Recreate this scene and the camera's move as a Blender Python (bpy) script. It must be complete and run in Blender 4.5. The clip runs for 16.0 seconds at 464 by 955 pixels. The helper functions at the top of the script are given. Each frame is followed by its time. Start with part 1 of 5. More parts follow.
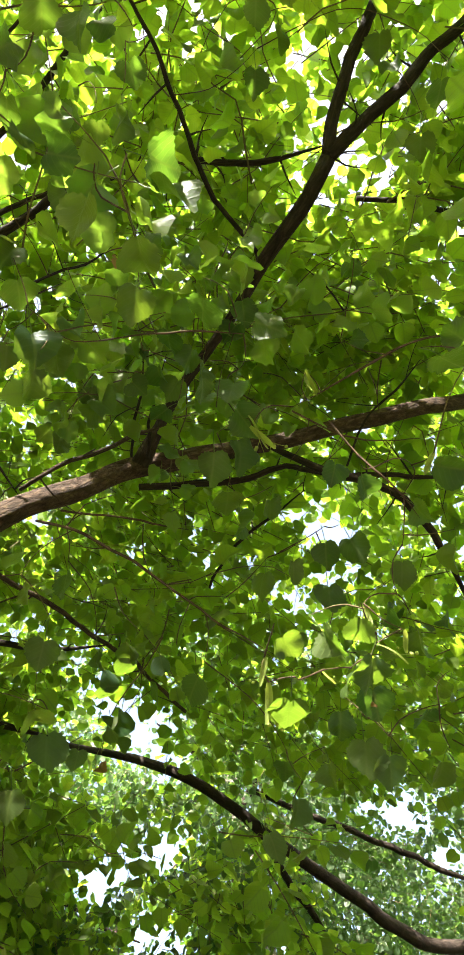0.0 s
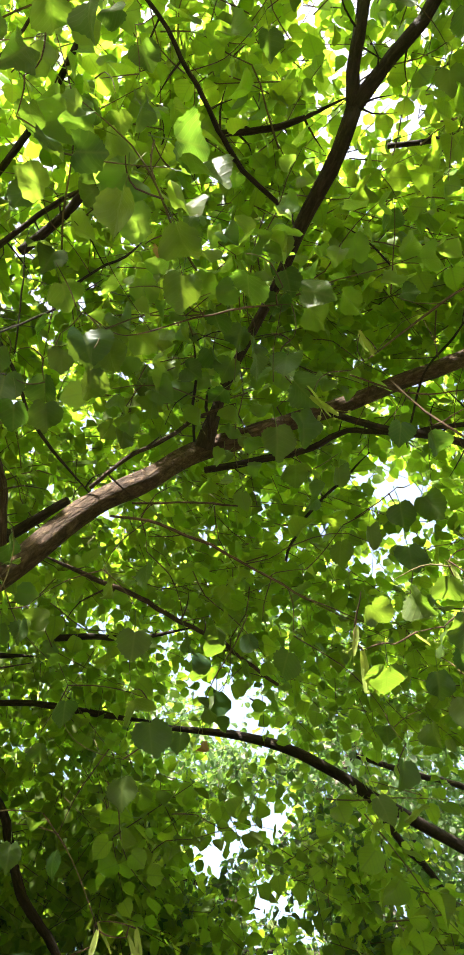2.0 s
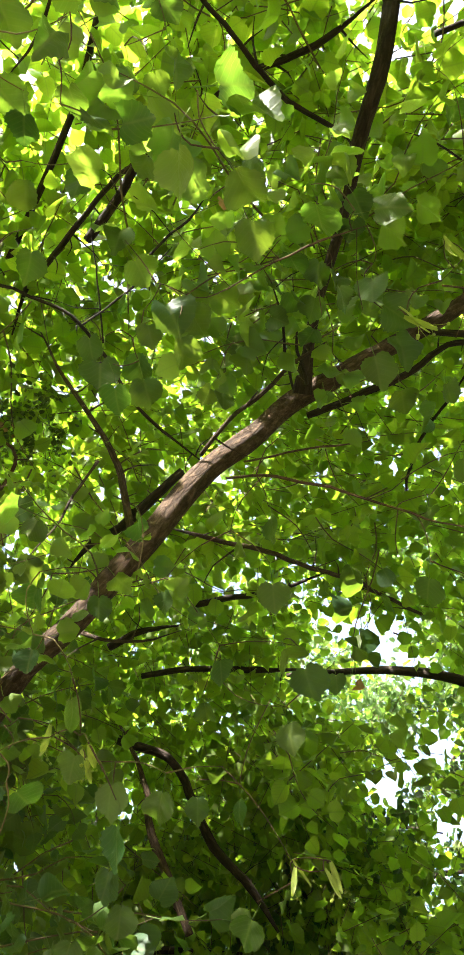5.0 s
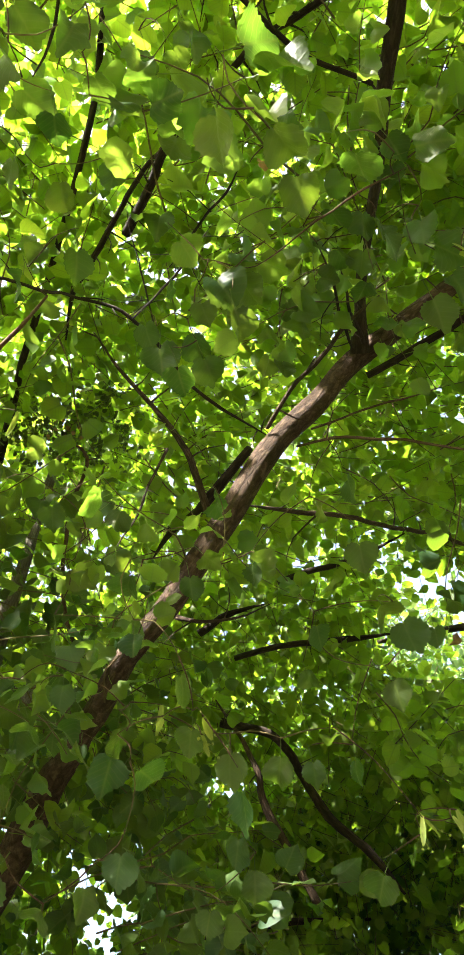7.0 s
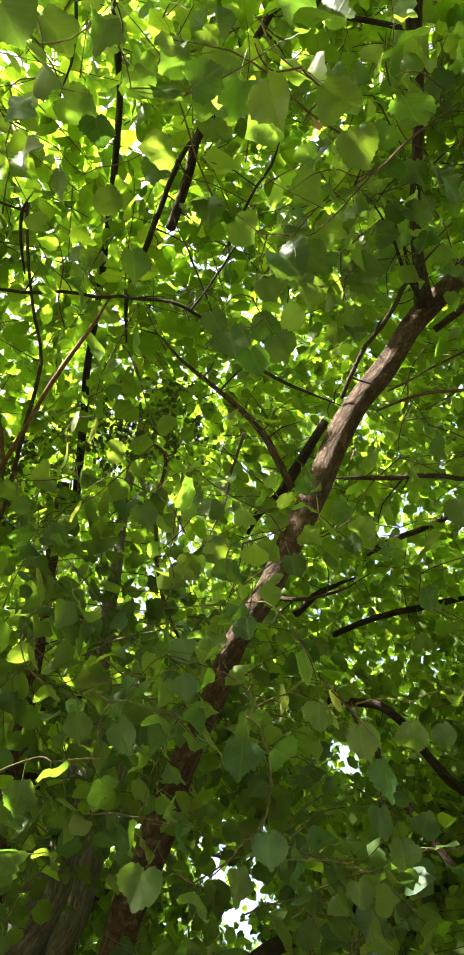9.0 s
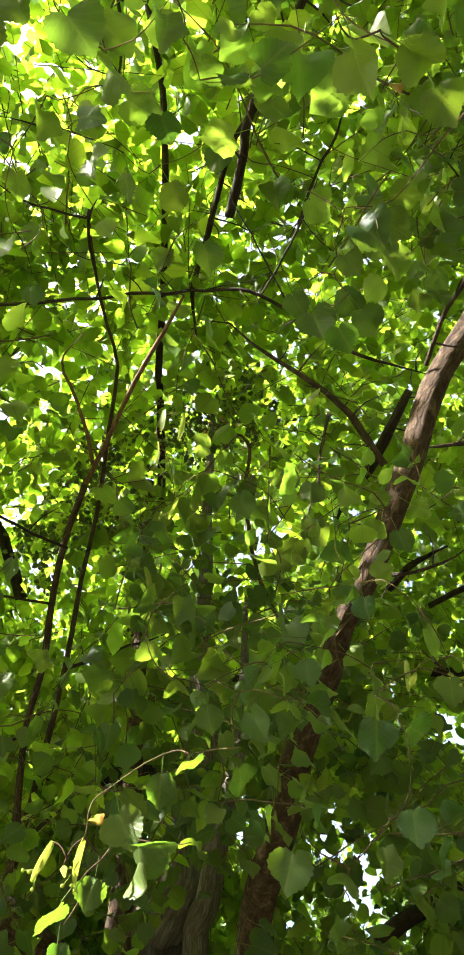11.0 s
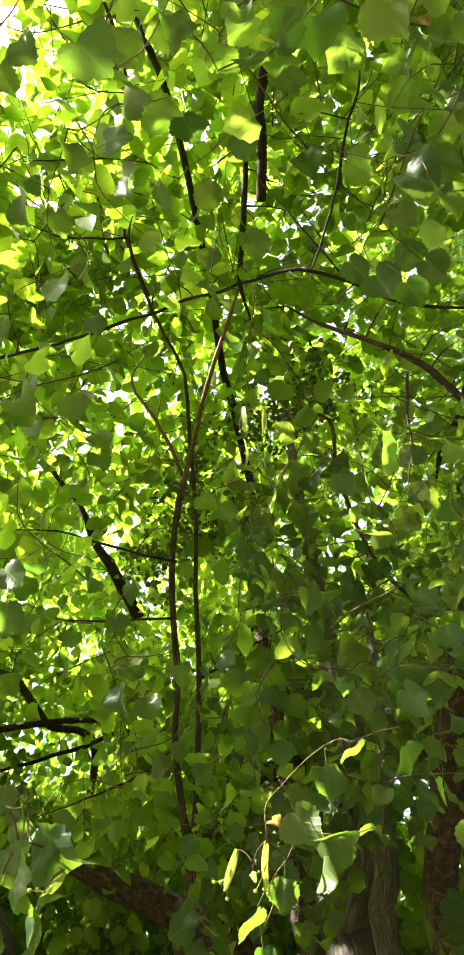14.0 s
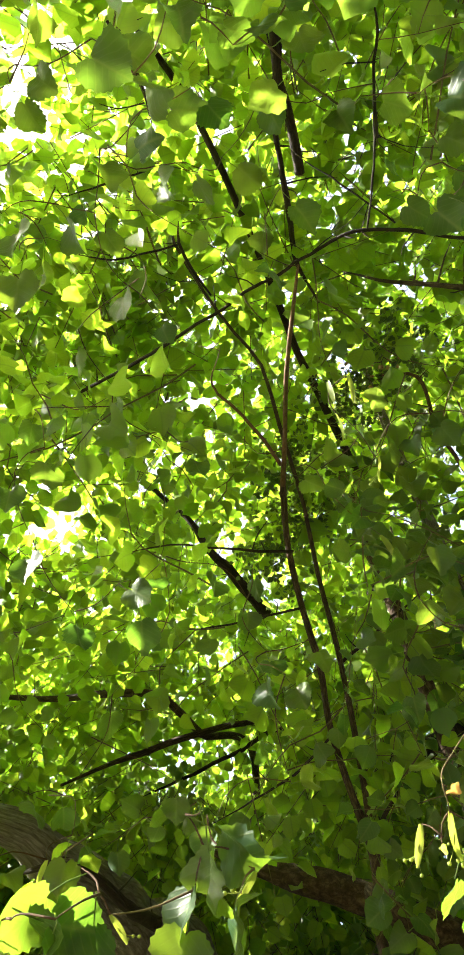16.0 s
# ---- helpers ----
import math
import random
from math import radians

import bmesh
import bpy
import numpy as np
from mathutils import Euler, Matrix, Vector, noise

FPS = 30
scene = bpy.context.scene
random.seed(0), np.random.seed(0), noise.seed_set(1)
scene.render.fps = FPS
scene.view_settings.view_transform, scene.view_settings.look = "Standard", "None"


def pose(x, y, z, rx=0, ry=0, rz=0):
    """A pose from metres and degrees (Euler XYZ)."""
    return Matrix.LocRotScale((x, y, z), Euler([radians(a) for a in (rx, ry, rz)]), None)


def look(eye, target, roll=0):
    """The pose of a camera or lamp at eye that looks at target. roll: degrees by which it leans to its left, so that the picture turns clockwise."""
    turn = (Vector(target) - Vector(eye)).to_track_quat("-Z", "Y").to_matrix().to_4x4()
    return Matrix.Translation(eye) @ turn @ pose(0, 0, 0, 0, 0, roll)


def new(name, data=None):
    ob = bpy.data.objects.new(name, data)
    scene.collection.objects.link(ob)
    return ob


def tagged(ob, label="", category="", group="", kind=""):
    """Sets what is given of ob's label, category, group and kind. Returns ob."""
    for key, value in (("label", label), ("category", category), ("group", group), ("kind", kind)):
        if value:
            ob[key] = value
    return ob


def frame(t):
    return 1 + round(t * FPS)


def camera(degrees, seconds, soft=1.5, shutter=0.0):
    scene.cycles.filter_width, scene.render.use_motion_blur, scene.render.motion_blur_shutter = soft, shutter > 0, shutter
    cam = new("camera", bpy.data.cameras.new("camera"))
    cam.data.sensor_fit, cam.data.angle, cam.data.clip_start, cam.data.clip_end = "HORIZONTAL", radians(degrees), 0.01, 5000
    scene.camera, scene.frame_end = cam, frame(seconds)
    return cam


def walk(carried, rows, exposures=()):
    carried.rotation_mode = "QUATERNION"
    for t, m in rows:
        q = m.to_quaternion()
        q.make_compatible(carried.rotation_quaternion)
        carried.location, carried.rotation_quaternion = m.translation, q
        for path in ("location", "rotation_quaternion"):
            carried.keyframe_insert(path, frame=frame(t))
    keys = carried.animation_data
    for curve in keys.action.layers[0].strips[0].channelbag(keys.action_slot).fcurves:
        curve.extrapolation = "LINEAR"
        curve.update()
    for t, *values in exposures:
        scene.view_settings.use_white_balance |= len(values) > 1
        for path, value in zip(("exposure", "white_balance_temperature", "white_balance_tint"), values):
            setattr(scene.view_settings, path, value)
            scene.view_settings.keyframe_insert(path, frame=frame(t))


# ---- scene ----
cam = camera(35.62, 16.0, soft=1.8)
# seconds, eye x y z, turn about x y z
ROWS = [
    (0.0, 0.0000, 0.0007, 1.5504, 146.761, 11.039, 0.044),
    (0.5, -0.0061, -0.0021, 1.5526, 147.044, 11.005, 2.155),
    (1.0, -0.0099, -0.0087, 1.5544, 147.252, 10.887, 4.047),
    (1.5, -0.0117, -0.0105, 1.5550, 147.116, 10.871, 6.828),
    (2.0, -0.0111, -0.0029, 1.5611, 146.372, 10.927, 8.899),
    (2.5, -0.0149, -0.0005, 1.5598, 145.843, 11.382, 11.005),
    (3.0, -0.0200, 0.0022, 1.5620, 145.519, 11.284, 13.826),
    (3.5, -0.0210, -0.0023, 1.5647, 145.204, 10.847, 16.325),
    (4.0, -0.0210, -0.0077, 1.5632, 145.102, 10.266, 18.673),
    (6.5, -0.0534, 0.0110, 1.5519, 145.449, 10.871, 29.758),
    (7.0, -0.0655, 0.0028, 1.5462, 145.534, 10.648, 32.455),
    (7.5, -0.0867, -0.0039, 1.5488, 145.920, 11.090, 35.620),
    (8.0, -0.0973, -0.0114, 1.5497, 146.218, 11.035, 38.148),
    (8.5, -0.1041, -0.0155, 1.5545, 146.342, 10.883, 40.190),
    (9.0, -0.1162, -0.0142, 1.5516, 146.235, 10.779, 42.317),
    (9.5, -0.1287, -0.0238, 1.5475, 146.345, 10.510, 44.987),
    (10.0, -0.1381, -0.0405, 1.5564, 146.538, 10.203, 47.351),
    (12.5, -0.1897, -0.0988, 1.5790, 146.503, 9.843, 55.360),
    (13.0, -0.1898, -0.1093, 1.5859, 147.170, 10.281, 57.875),
    (13.5, -0.1862, -0.1159, 1.5932, 147.742, 10.698, 60.361),
    (14.0, -0.1879, -0.1012, 1.5961, 148.053, 11.108, 64.578),
    (14.5, -0.1948, -0.0801, 1.5985, 148.110, 11.388, 68.718),
    (15.0, -0.1991, -0.0746, 1.6025, 148.726, 11.411, 72.820),
    (15.5, -0.2006, -0.0898, 1.6106, 149.776, 11.265, 76.709),
    (16.0, -0.2188, -0.1036, 1.6092, 150.399, 10.793, 79.218),
]
walk(cam, [(t, pose(x, y, z, a, b, c)) for t, x, y, z, a, b, c in ROWS], exposures=[(0.0, 3.32), (2.0, 3.38), (2.5, 3.53), (4.2, 3.68), (6.5, 3.58), (10.0, 3.52), (12.5, 3.56), (13.0, 3.66), (14.5, 3.68), (16.0, 3.60)])

# ---- light ----
SUN = Vector((-0.08, -0.72, 0.69)).normalized()
world = bpy.data.worlds.new("sky")
scene.world = world
world.use_nodes = True
wn = world.node_tree
sky = wn.nodes.new("ShaderNodeTexSky")
sky.sky_type, sky.sun_disc = "NISHITA", False
sky.sun_elevation = math.asin(SUN.z)
sky.sun_rotation = math.atan2(SUN.x, SUN.y)
sky.dust_density, sky.air_density, sky.ozone_density = 10.0, 0.7, 0.2
wn.links.new(sky.outputs[0], wn.nodes["Background"].inputs[0])
wn.nodes["Background"].inputs[1].default_value = 0.130
sun = new("sun", bpy.data.lights.new("sun", "SUN"))
sun.data.energy, sun.data.angle, sun.data.color = 3.9, radians(0.53), (1.0, 0.95, 0.86)
sun.matrix_world = look(SUN * 30, (0, 0, 0))


# ---- materials ----
def nodes_of(name):
    m = bpy.data.materials.new(name)
    m.use_nodes = True
    nt = m.node_tree
    return m, nt, nt.nodes["Principled BSDF"], nt.nodes["Material Output"]


def add(nt, kind, **sets):
    n = nt.nodes.new(kind)
    for k, v in sets.items():
        n.inputs[int(k[1:]) if k[0] == "i" and k[1:].isdigit() else k].default_value = v
    return n


def calc(nt, op, a, b=0.5, c=0.5):
    n = nt.nodes.new("ShaderNodeMath")
    n.operation = op
    for i, v in enumerate((a, b, c)):
        if isinstance(v, (int, float)):
            n.inputs[i].default_value = v
        else:
            nt.links.new(v, n.inputs[i])
    return n.outputs[0]


def ramp(nt, fac, *stops):
    r = nt.nodes.new("ShaderNodeValToRGB")
    els = r.color_ramp.elements
    while len(els) < len(stops):
        els.new(0.5)
    for e, (p, col) in zip(els, stops):
        e.position, e.color = p, (*col, 1)
    nt.links.new(fac, r.inputs[0])
    return r.outputs[0]


def mixed(nt, fac, a, b, mode="MIX"):
    n = nt.nodes.new("ShaderNodeMix")
    n.data_type, n.blend_type = "RGBA", mode
    for sock, v in ((n.inputs[0], fac), (n.inputs[6], a), (n.inputs[7], b)):
        if isinstance(v, (int, float)):
            sock.default_value = v
        elif isinstance(v, tuple):
            sock.default_value = (*v, 1)
        else:
            nt.links.new(v, sock)
    return n.outputs[2]


def leaf_material(name, dark, light, glow_a, glow_b, through_share=0.5, gloss=0.42, cool=None, sheen=0.27):
    """A leaf blade: a waxy diffuse face with veins, and light passing through the blade."""
    m, nt, bsdf, out = nodes_of(name)
    info, geo, uvn = (nt.nodes.new(k) for k in ("ShaderNodeObjectInfo", "ShaderNodeNewGeometry", "ShaderNodeUVMap"))
    rnd = calc(nt, "FRACT", calc(nt, "ADD", info.outputs["Random"], geo.outputs["Random Per Island"]))
    rnd2 = calc(nt, "FRACT", calc(nt, "MULTIPLY", rnd, 7.31))
    sep = nt.nodes.new("ShaderNodeSeparateXYZ")
    nt.links.new(uvn.outputs[0], sep.inputs[0])
    u = calc(nt, "ABSOLUTE", calc(nt, "SUBTRACT", sep.outputs[0], 0.5))
    v = sep.outputs[1]
    rib = calc(nt, "SMOOTH_MIN", calc(nt, "MULTIPLY", u, 22.0), 1.0, 0.1)
    side = calc(nt, "FRACT", calc(nt, "MULTIPLY", calc(nt, "SUBTRACT", v, calc(nt, "MULTIPLY", u, 0.75)), 7.0))
    side = calc(nt, "MINIMUM", calc(nt, "MULTIPLY", calc(nt, "ABSOLUTE", calc(nt, "SUBTRACT", side, 0.5)), 7.0), 1.0)
    vein = calc(nt, "SUBTRACT", 1.0, calc(nt, "MULTIPLY", rib, calc(nt, "MULTIPLY_ADD", side, 0.5, 0.5)))
    blot = add(nt, "ShaderNodeTexNoise", Scale=9.0, Detail=5.0, Roughness=0.6)
    nt.links.new(geo.outputs["Position"], blot.inputs["Vector"])
    fine = add(nt, "ShaderNodeTexNoise", Scale=160.0, Detail=2.0)
    nt.links.new(geo.outputs["Position"], fine.inputs["Vector"])
    base = ramp(nt, rnd, (0.0, cool or dark), (0.3, cool or dark), (0.5, dark), (1.0, light))
    base = mixed(nt, calc(nt, "MULTIPLY", fine.outputs[0], 0.35), base, (light[0] * 0.7, light[1] * 0.7, light[2] * 0.7))
    base = mixed(nt, calc(nt, "MULTIPLY", vein, 0.42), base, (0.22, 0.28, 0.07))
    glow = mixed(nt, rnd2, glow_a, glow_b)
    glow = mixed(nt, calc(nt, "MULTIPLY", blot.outputs[0], 0.25), glow, (glow_a[0] * 0.6, glow_a[1] * 0.7, glow_a[2] * 0.6))
    glow = mixed(nt, calc(nt, "MULTIPLY", vein, 0.45), glow, (0.10, 0.16, 0.015))
    nt.links.new(base, bsdf.inputs["Base Color"])
    bsdf.inputs["Roughness"].default_value = gloss
    bsdf.inputs["Specular IOR Level"].default_value = sheen
    bump = add(nt, "ShaderNodeBump", Strength=0.35, Distance=0.002)
    nt.links.new(calc(nt, "ADD", calc(nt, "MULTIPLY", vein, -1.0), fine.outputs[0]), bump.inputs["Height"])
    nt.links.new(bump.outputs[0], bsdf.inputs["Normal"])
    tr = nt.nodes.new("ShaderNodeBsdfTranslucent")
    nt.links.new(glow, tr.inputs[0])
    mix = nt.nodes.new("ShaderNodeMixShader")
    mix.inputs[0].default_value = through_share
    nt.links.new(bsdf.outputs[0], mix.inputs[1])
    nt.links.new(tr.outputs[0], mix.inputs[2])
    nt.links.new(mix.outputs[0], out.inputs[0])
    return m


def bark_material(name, deep, mid, pale, across=9.0, along=2.2, relief=0.6, moss=0.0):
    """Bark, its fissures drawn out along the stem; u runs round it and v along it in metres."""
    m, nt, bsdf, out = nodes_of(name)
    uvn = nt.nodes.new("ShaderNodeUVMap")
    mp = nt.nodes.new("ShaderNodeMapping")
    mp.inputs["Scale"].default_value = (across, along, 1)
    nt.links.new(uvn.outputs[0], mp.inputs[0])
    fis = add(nt, "ShaderNodeTexNoise", Scale=1.6, Detail=9.0, Roughness=0.68, Distortion=0.5)
    nt.links.new(mp.outputs[0], fis.inputs["Vector"])
    geo = nt.nodes.new("ShaderNodeNewGeometry")
    spot = add(nt, "ShaderNodeTexNoise", Scale=6.0, Detail=6.0, Roughness=0.6)
    nt.links.new(geo.outputs["Position"], spot.inputs["Vector"])
    grit = add(nt, "ShaderNodeTexNoise", Scale=140.0, Detail=3.0)
    nt.links.new(geo.outputs["Position"], grit.inputs["Vector"])
    col = ramp(nt, fis.outputs[0], (0.34, deep), (0.5, mid), (0.68, pale))
    col = mixed(nt, calc(nt, "MULTIPLY", spot.outputs[0], 0.4), col, tuple(c * 0.55 for c in mid))
    col = mixed(nt, calc(nt, "MULTIPLY", grit.outputs[0], 0.25), col, pale)
    crack = nt.nodes.new("ShaderNodeTexVoronoi")
    crack.feature = "DISTANCE_TO_EDGE"
    crack.inputs["Scale"].default_value = 1.0
    bent = mixed(nt, 0.9, mp.outputs[0], fis.outputs["Color"], "ADD")
    nt.links.new(bent, crack.inputs["Vector"])
    open_crack = ramp(nt, crack.outputs["Distance"], (0.0, (0, 0, 0)), (0.10, (1, 1, 1)))
    col = mixed(nt, calc(nt, "MULTIPLY", calc(nt, "SUBTRACT", 1.0, open_crack), 0.35), col, deep)
    if moss:
        fac = calc(nt, "MULTIPLY", ramp(nt, spot.outputs[0], (0.52, (0, 0, 0)), (0.66, (1, 1, 1))), moss)
        col = mixed(nt, fac, col, (0.10, 0.12, 0.045))
    nt.links.new(col, bsdf.inputs["Base Color"])
    bsdf.inputs["Roughness"].default_value = 0.88
    bsdf.inputs["Specular IOR Level"].default_value = 0.2
    bump = add(nt, "ShaderNodeBump", Strength=relief, Distance=0.012)
    nt.links.new(calc(nt, "MULTIPLY_ADD", open_crack, 0.3, calc(nt, "ADD", fis.outputs[0], calc(nt, "MULTIPLY", grit.outputs[0], 0.15))), bump.inputs["Height"])
    nt.links.new(bump.outputs[0], bsdf.inputs["Normal"])
    return m


LEAF = leaf_material("linden_leaf", (0.066, 0.098, 0.022), (0.115, 0.146, 0.036), (0.30, 0.52, 0.022), (0.47, 0.65, 0.036), 0.59)
# same leaf toned down: part of the crown's shade is put into its colour
LEAF_MID = leaf_material("linden_leaf_part_shade", (0.058, 0.096, 0.014), (0.108, 0.150, 0.024), (0.22, 0.40, 0.030), (0.37, 0.52, 0.050), 0.52, 0.42, (0.030, 0.072, 0.028), 0.33)
# the same leaf, with the shade under the crown put into its colour
LEAF_NEAR = leaf_material("linden_leaf_shaded", (0.030, 0.062, 0.018), (0.068, 0.098, 0.026), (0.11, 0.24, 0.018), (0.26, 0.36, 0.024), 0.45, 0.44, (0.016, 0.050, 0.024), 0.29)
# the neighbours' linden leaf, darkened: the shade on their crowns is in the colour
LEAF_FAR = leaf_material("neighbour_leaf_shaded", (0.024, 0.050, 0.020), (0.045, 0.078, 0.030), (0.10, 0.22, 0.030), (0.18, 0.31, 0.040))
LEAF_DARK = leaf_material("shade_leaf", (0.035, 0.055, 0.014), (0.07, 0.095, 0.03), (0.10, 0.18, 0.012), (0.16, 0.24, 0.02), 0.4)
BRACT = leaf_material("bract", (0.24, 0.30, 0.07), (0.30, 0.36, 0.09), (0.45, 0.52, 0.06), (0.52, 0.56, 0.08))
RUST = leaf_material("rusty_leaf", (0.22, 0.12, 0.05), (0.32, 0.20, 0.10), (0.38, 0.18, 0.04), (0.44, 0.26, 0.07))
BARK = bark_material("brown_bark", (0.008, 0.005, 0.004), (0.046, 0.028, 0.018), (0.15, 0.100, 0.065), 9.0, 14.0, 1.0)
BARK_GREY = bark_material("grey_bark", (0.030, 0.026, 0.021), (0.125, 0.108, 0.088), (0.29, 0.265, 0.225), 30.0, 7.0, 1.0, 0.3)
# bark of branches seen against the bright crown, their shade put into the colour
BARK_SHADED = bark_material("shaded_bark", (0.007, 0.005, 0.004), (0.021, 0.014, 0.010), (0.055, 0.040, 0.029), 6.0, 9.0)
TWIG = bark_material("twig_bark", (0.05, 0.035, 0.018), (0.10, 0.075, 0.035), (0.16, 0.12, 0.05), 4.0, 30.0, 0.3)
REDDISH = bark_material("reddish_stem", (0.05, 0.026, 0.016), (0.12, 0.062, 0.036), (0.20, 0.115, 0.070), 4.0, 20.0, 0.3)
SHOOT = bark_material("reddish_shoot", (0.025, 0.014, 0.009), (0.065, 0.036, 0.022), (0.12, 0.072, 0.042), 4.0, 20.0, 0.3)


# ---- building blocks ----
def uv_tube(points, radii, sides=8, step=0.10, rough=0.06, seed=0, kink=0.0):
    """Vertices, quads and uvs of a tapering, slightly uneven stem through the points."""
    P = [Vector(p) for p in points]
    P = [P[0] * 2 - P[1]] + P + [P[-1] * 2 - P[-2]]
    R = [radii[0]] + list(radii) + [radii[-1]]
    path = []
    for i in range(1, len(P) - 2):
        n = max(2, int((P[i + 1] - P[i]).length / step))
        for k in range(n + (i == len(P) - 3)):
            t = k / n
            a, b, c, d = P[i - 1:i + 3]
            q = 0.5 * (2 * b + (c - a) * t + (2 * a - 5 * b + 4 * c - d) * t * t + (3 * b - a - 3 * c + d) * t ** 3)
            path.append((q, R[i] + (R[i + 1] - R[i]) * t))
    side = Vector((0.31, 0.2, 0.93))
    vs, uvs, fs, run = [], [], [], 0.0
    for j, (q, r) in enumerate(path):
        ahead = path[min(j + 1, len(path) - 1)][0] - path[max(j - 1, 0)][0]
        ahead = ahead.normalized() if ahead.length > 1e-9 else Vector((0, 0, 1))
        side = (side - ahead * side.dot(ahead)).normalized()
        up = ahead.cross(side)
        run += (q - path[j - 1][0]).length if j else 0
        bow = Vector((noise.noise((run * 3.1, seed, 1)), noise.noise((run * 3.1, seed, 5)), noise.noise((run * 3.1, seed, 9)))) * r * 0.35
        if kink:
            ends = min(1.0, 3.0 * j / len(path), 3.0 * (len(path) - 1 - j) / len(path))
            for wave, high in ((5.0, 1.0), (13.0, 0.45)):
                bow += Vector((noise.noise((run * wave, seed, 21)), noise.noise((run * wave, seed, 25)), noise.noise((run * wave, seed, 29)))) * kink * high * ends
        for k in range(sides):
            a = 2 * math.pi * k / sides
            w = 1 + rough * 2 * noise.noise((math.cos(a) * 1.6, math.sin(a) * 1.6 + seed, run * 2.5 / max(r * 12, 0.2)))
            vs.append(q + bow + (side * math.cos(a) + up * math.sin(a)) * r * w)
            uvs.append((k / sides, run))
        if j:
            o = (j - 1) * sides
            fs += [(o + k, o + (k + 1) % sides, o + sides + (k + 1) % sides, o + sides + k) for k in range(sides)]
    fs += [tuple(range(sides))[::-1], tuple(len(vs) - sides + k for k in range(sides))]
    return vs, fs, uvs


def mesh_of(name, vs, fs, uvs, *materials):
    me = bpy.data.meshes.new(name)
    me.from_pydata([tuple(v) for v in vs], [], fs)
    lay = me.uv_layers.new(name="UVMap")
    idx = np.empty(len(me.loops), dtype=np.int32)
    me.loops.foreach_get("vertex_index", idx)
    lay.data.foreach_set("uv", np.array(uvs, dtype=np.float32)[idx].ravel())
    me.polygons.foreach_set("use_smooth", np.ones(len(me.polygons), dtype=bool))
    for m in materials:
        me.materials.append(m)
    return me


def under(ob, parent, label=""):
    ob.parent = parent
    ob.matrix_parent_inverse = Matrix.Translation(parent.location).inverted()
    return tagged(ob, label)


def thing(name, at, label, category, group=""):
    ob = new(name)
    ob.location, ob.empty_display_size = at, 0.2
    return tagged(ob, label, category, group)


seeds = iter(range(1, 9999))


LINES = []        # the larger limbs, which the leafy shoots leave in sight


def stem(name, tree, material, *pts, sides=8, step=0.10, rough=0.06, label="", clear=None, until=None):
    """One limb, branch or twig of a tree: points of x, y, z and radius. Thin ones are kinked, run out to a point and carry short spurs."""
    seed = next(seeds) * 1.7
    rng = random.Random(seed)
    thin = name in ("branch", "twig")
    radii = [p[3] for p in pts]
    if thin:
        k = 0 if pts[0][3] < pts[-1][3] else -1
        radii[k] *= 0.35
    vs, fs, uvs = uv_tube([p[:3] for p in pts], radii, sides, 0.035 if thin else step, rough, seed, 0.016 if thin else 0.0)
    if name != "trunk":
        WOOD.extend(Vector(a[:3]).lerp(Vector(c[:3]), k / 6) for a, c in zip(pts, pts[1:]) for k in range(7))
    ways = [(Vector(a[:3]), Vector(c[:3]), min(a[3], c[3])) for a, c in zip(pts, pts[1:])]
    if thin:
        for a, c, r in ways:
            for _ in range(int((c - a).length / 0.16 + rng.random())):
                q = a.lerp(c, rng.random())
                out = Vector((rng.gauss(0, 1), rng.gauss(0, 1), rng.gauss(0.1, 0.8)))
                out = (out - out.project(c - a) * 0.6).normalized()
                size = rng.uniform(0.06, 0.22)
                mid = q + out * size * 0.5 + Vector((rng.uniform(-1, 1), rng.uniform(-1, 1), 0.4)) * size * 0.12
                tv, tf, tu = uv_tube([q, mid, q + out * size], [min(r * 0.55, 0.0045), min(r * 0.45, 0.003), 0.001], 4, 0.05, 0.1, seed, 0.006)
                fs += [tuple(n + len(vs) for n in f) for f in tf]
                vs += tv
                uvs += tu
    if clear is not None:
        LINES.extend((a, c) for a, c, r in ways[clear:until])
    return under(new(name, mesh_of(name, vs, fs, uvs, material)), tree, label)


def blade_outline(n, rng, serrate=0.0, wide=1.0, point=0.13, lump=0.0, ph=0.0, cleft=0.08):
    """The heart-shaped edge of a linden leaf, 1 long and about 0.95 wide; the stalk meets it at the origin and y runs to the tip."""
    pts = []
    for k in range(n):
        a = 2 * math.pi * k / n                 # 0 is the tip
        near = min(a, 2 * math.pi - a)
        r = 0.46 * (1 - 0.06 * math.cos(2 * a)) + point * math.exp(-(near / 0.20) ** 1.3) - 0.02 * math.exp(-((near - 0.6) / 0.3) ** 2)
        b = abs(a - math.pi)
        r += 0.015 * math.exp(-((b - 0.55) / 0.3) ** 2) - cleft * math.exp(-(b / 0.22) ** 2)
        r *= 1 + serrate * (1 if k % 2 else -1) + rng.uniform(-0.04, 0.04) + lump * math.sin(3 * a + ph)
        pts.append((math.sin(a) * r * wide, 0.42 + math.cos(a) * r))
    return pts


def shape(x, y, fold, droop, wave, ph):
    return fold * abs(x) - droop * (y - 0.2) ** 2 * (1 if y > 0.2 else 0.4) + wave * math.sin(6 * y + ph) * abs(x) + 0.3 * wave * math.sin(9 * x + ph)


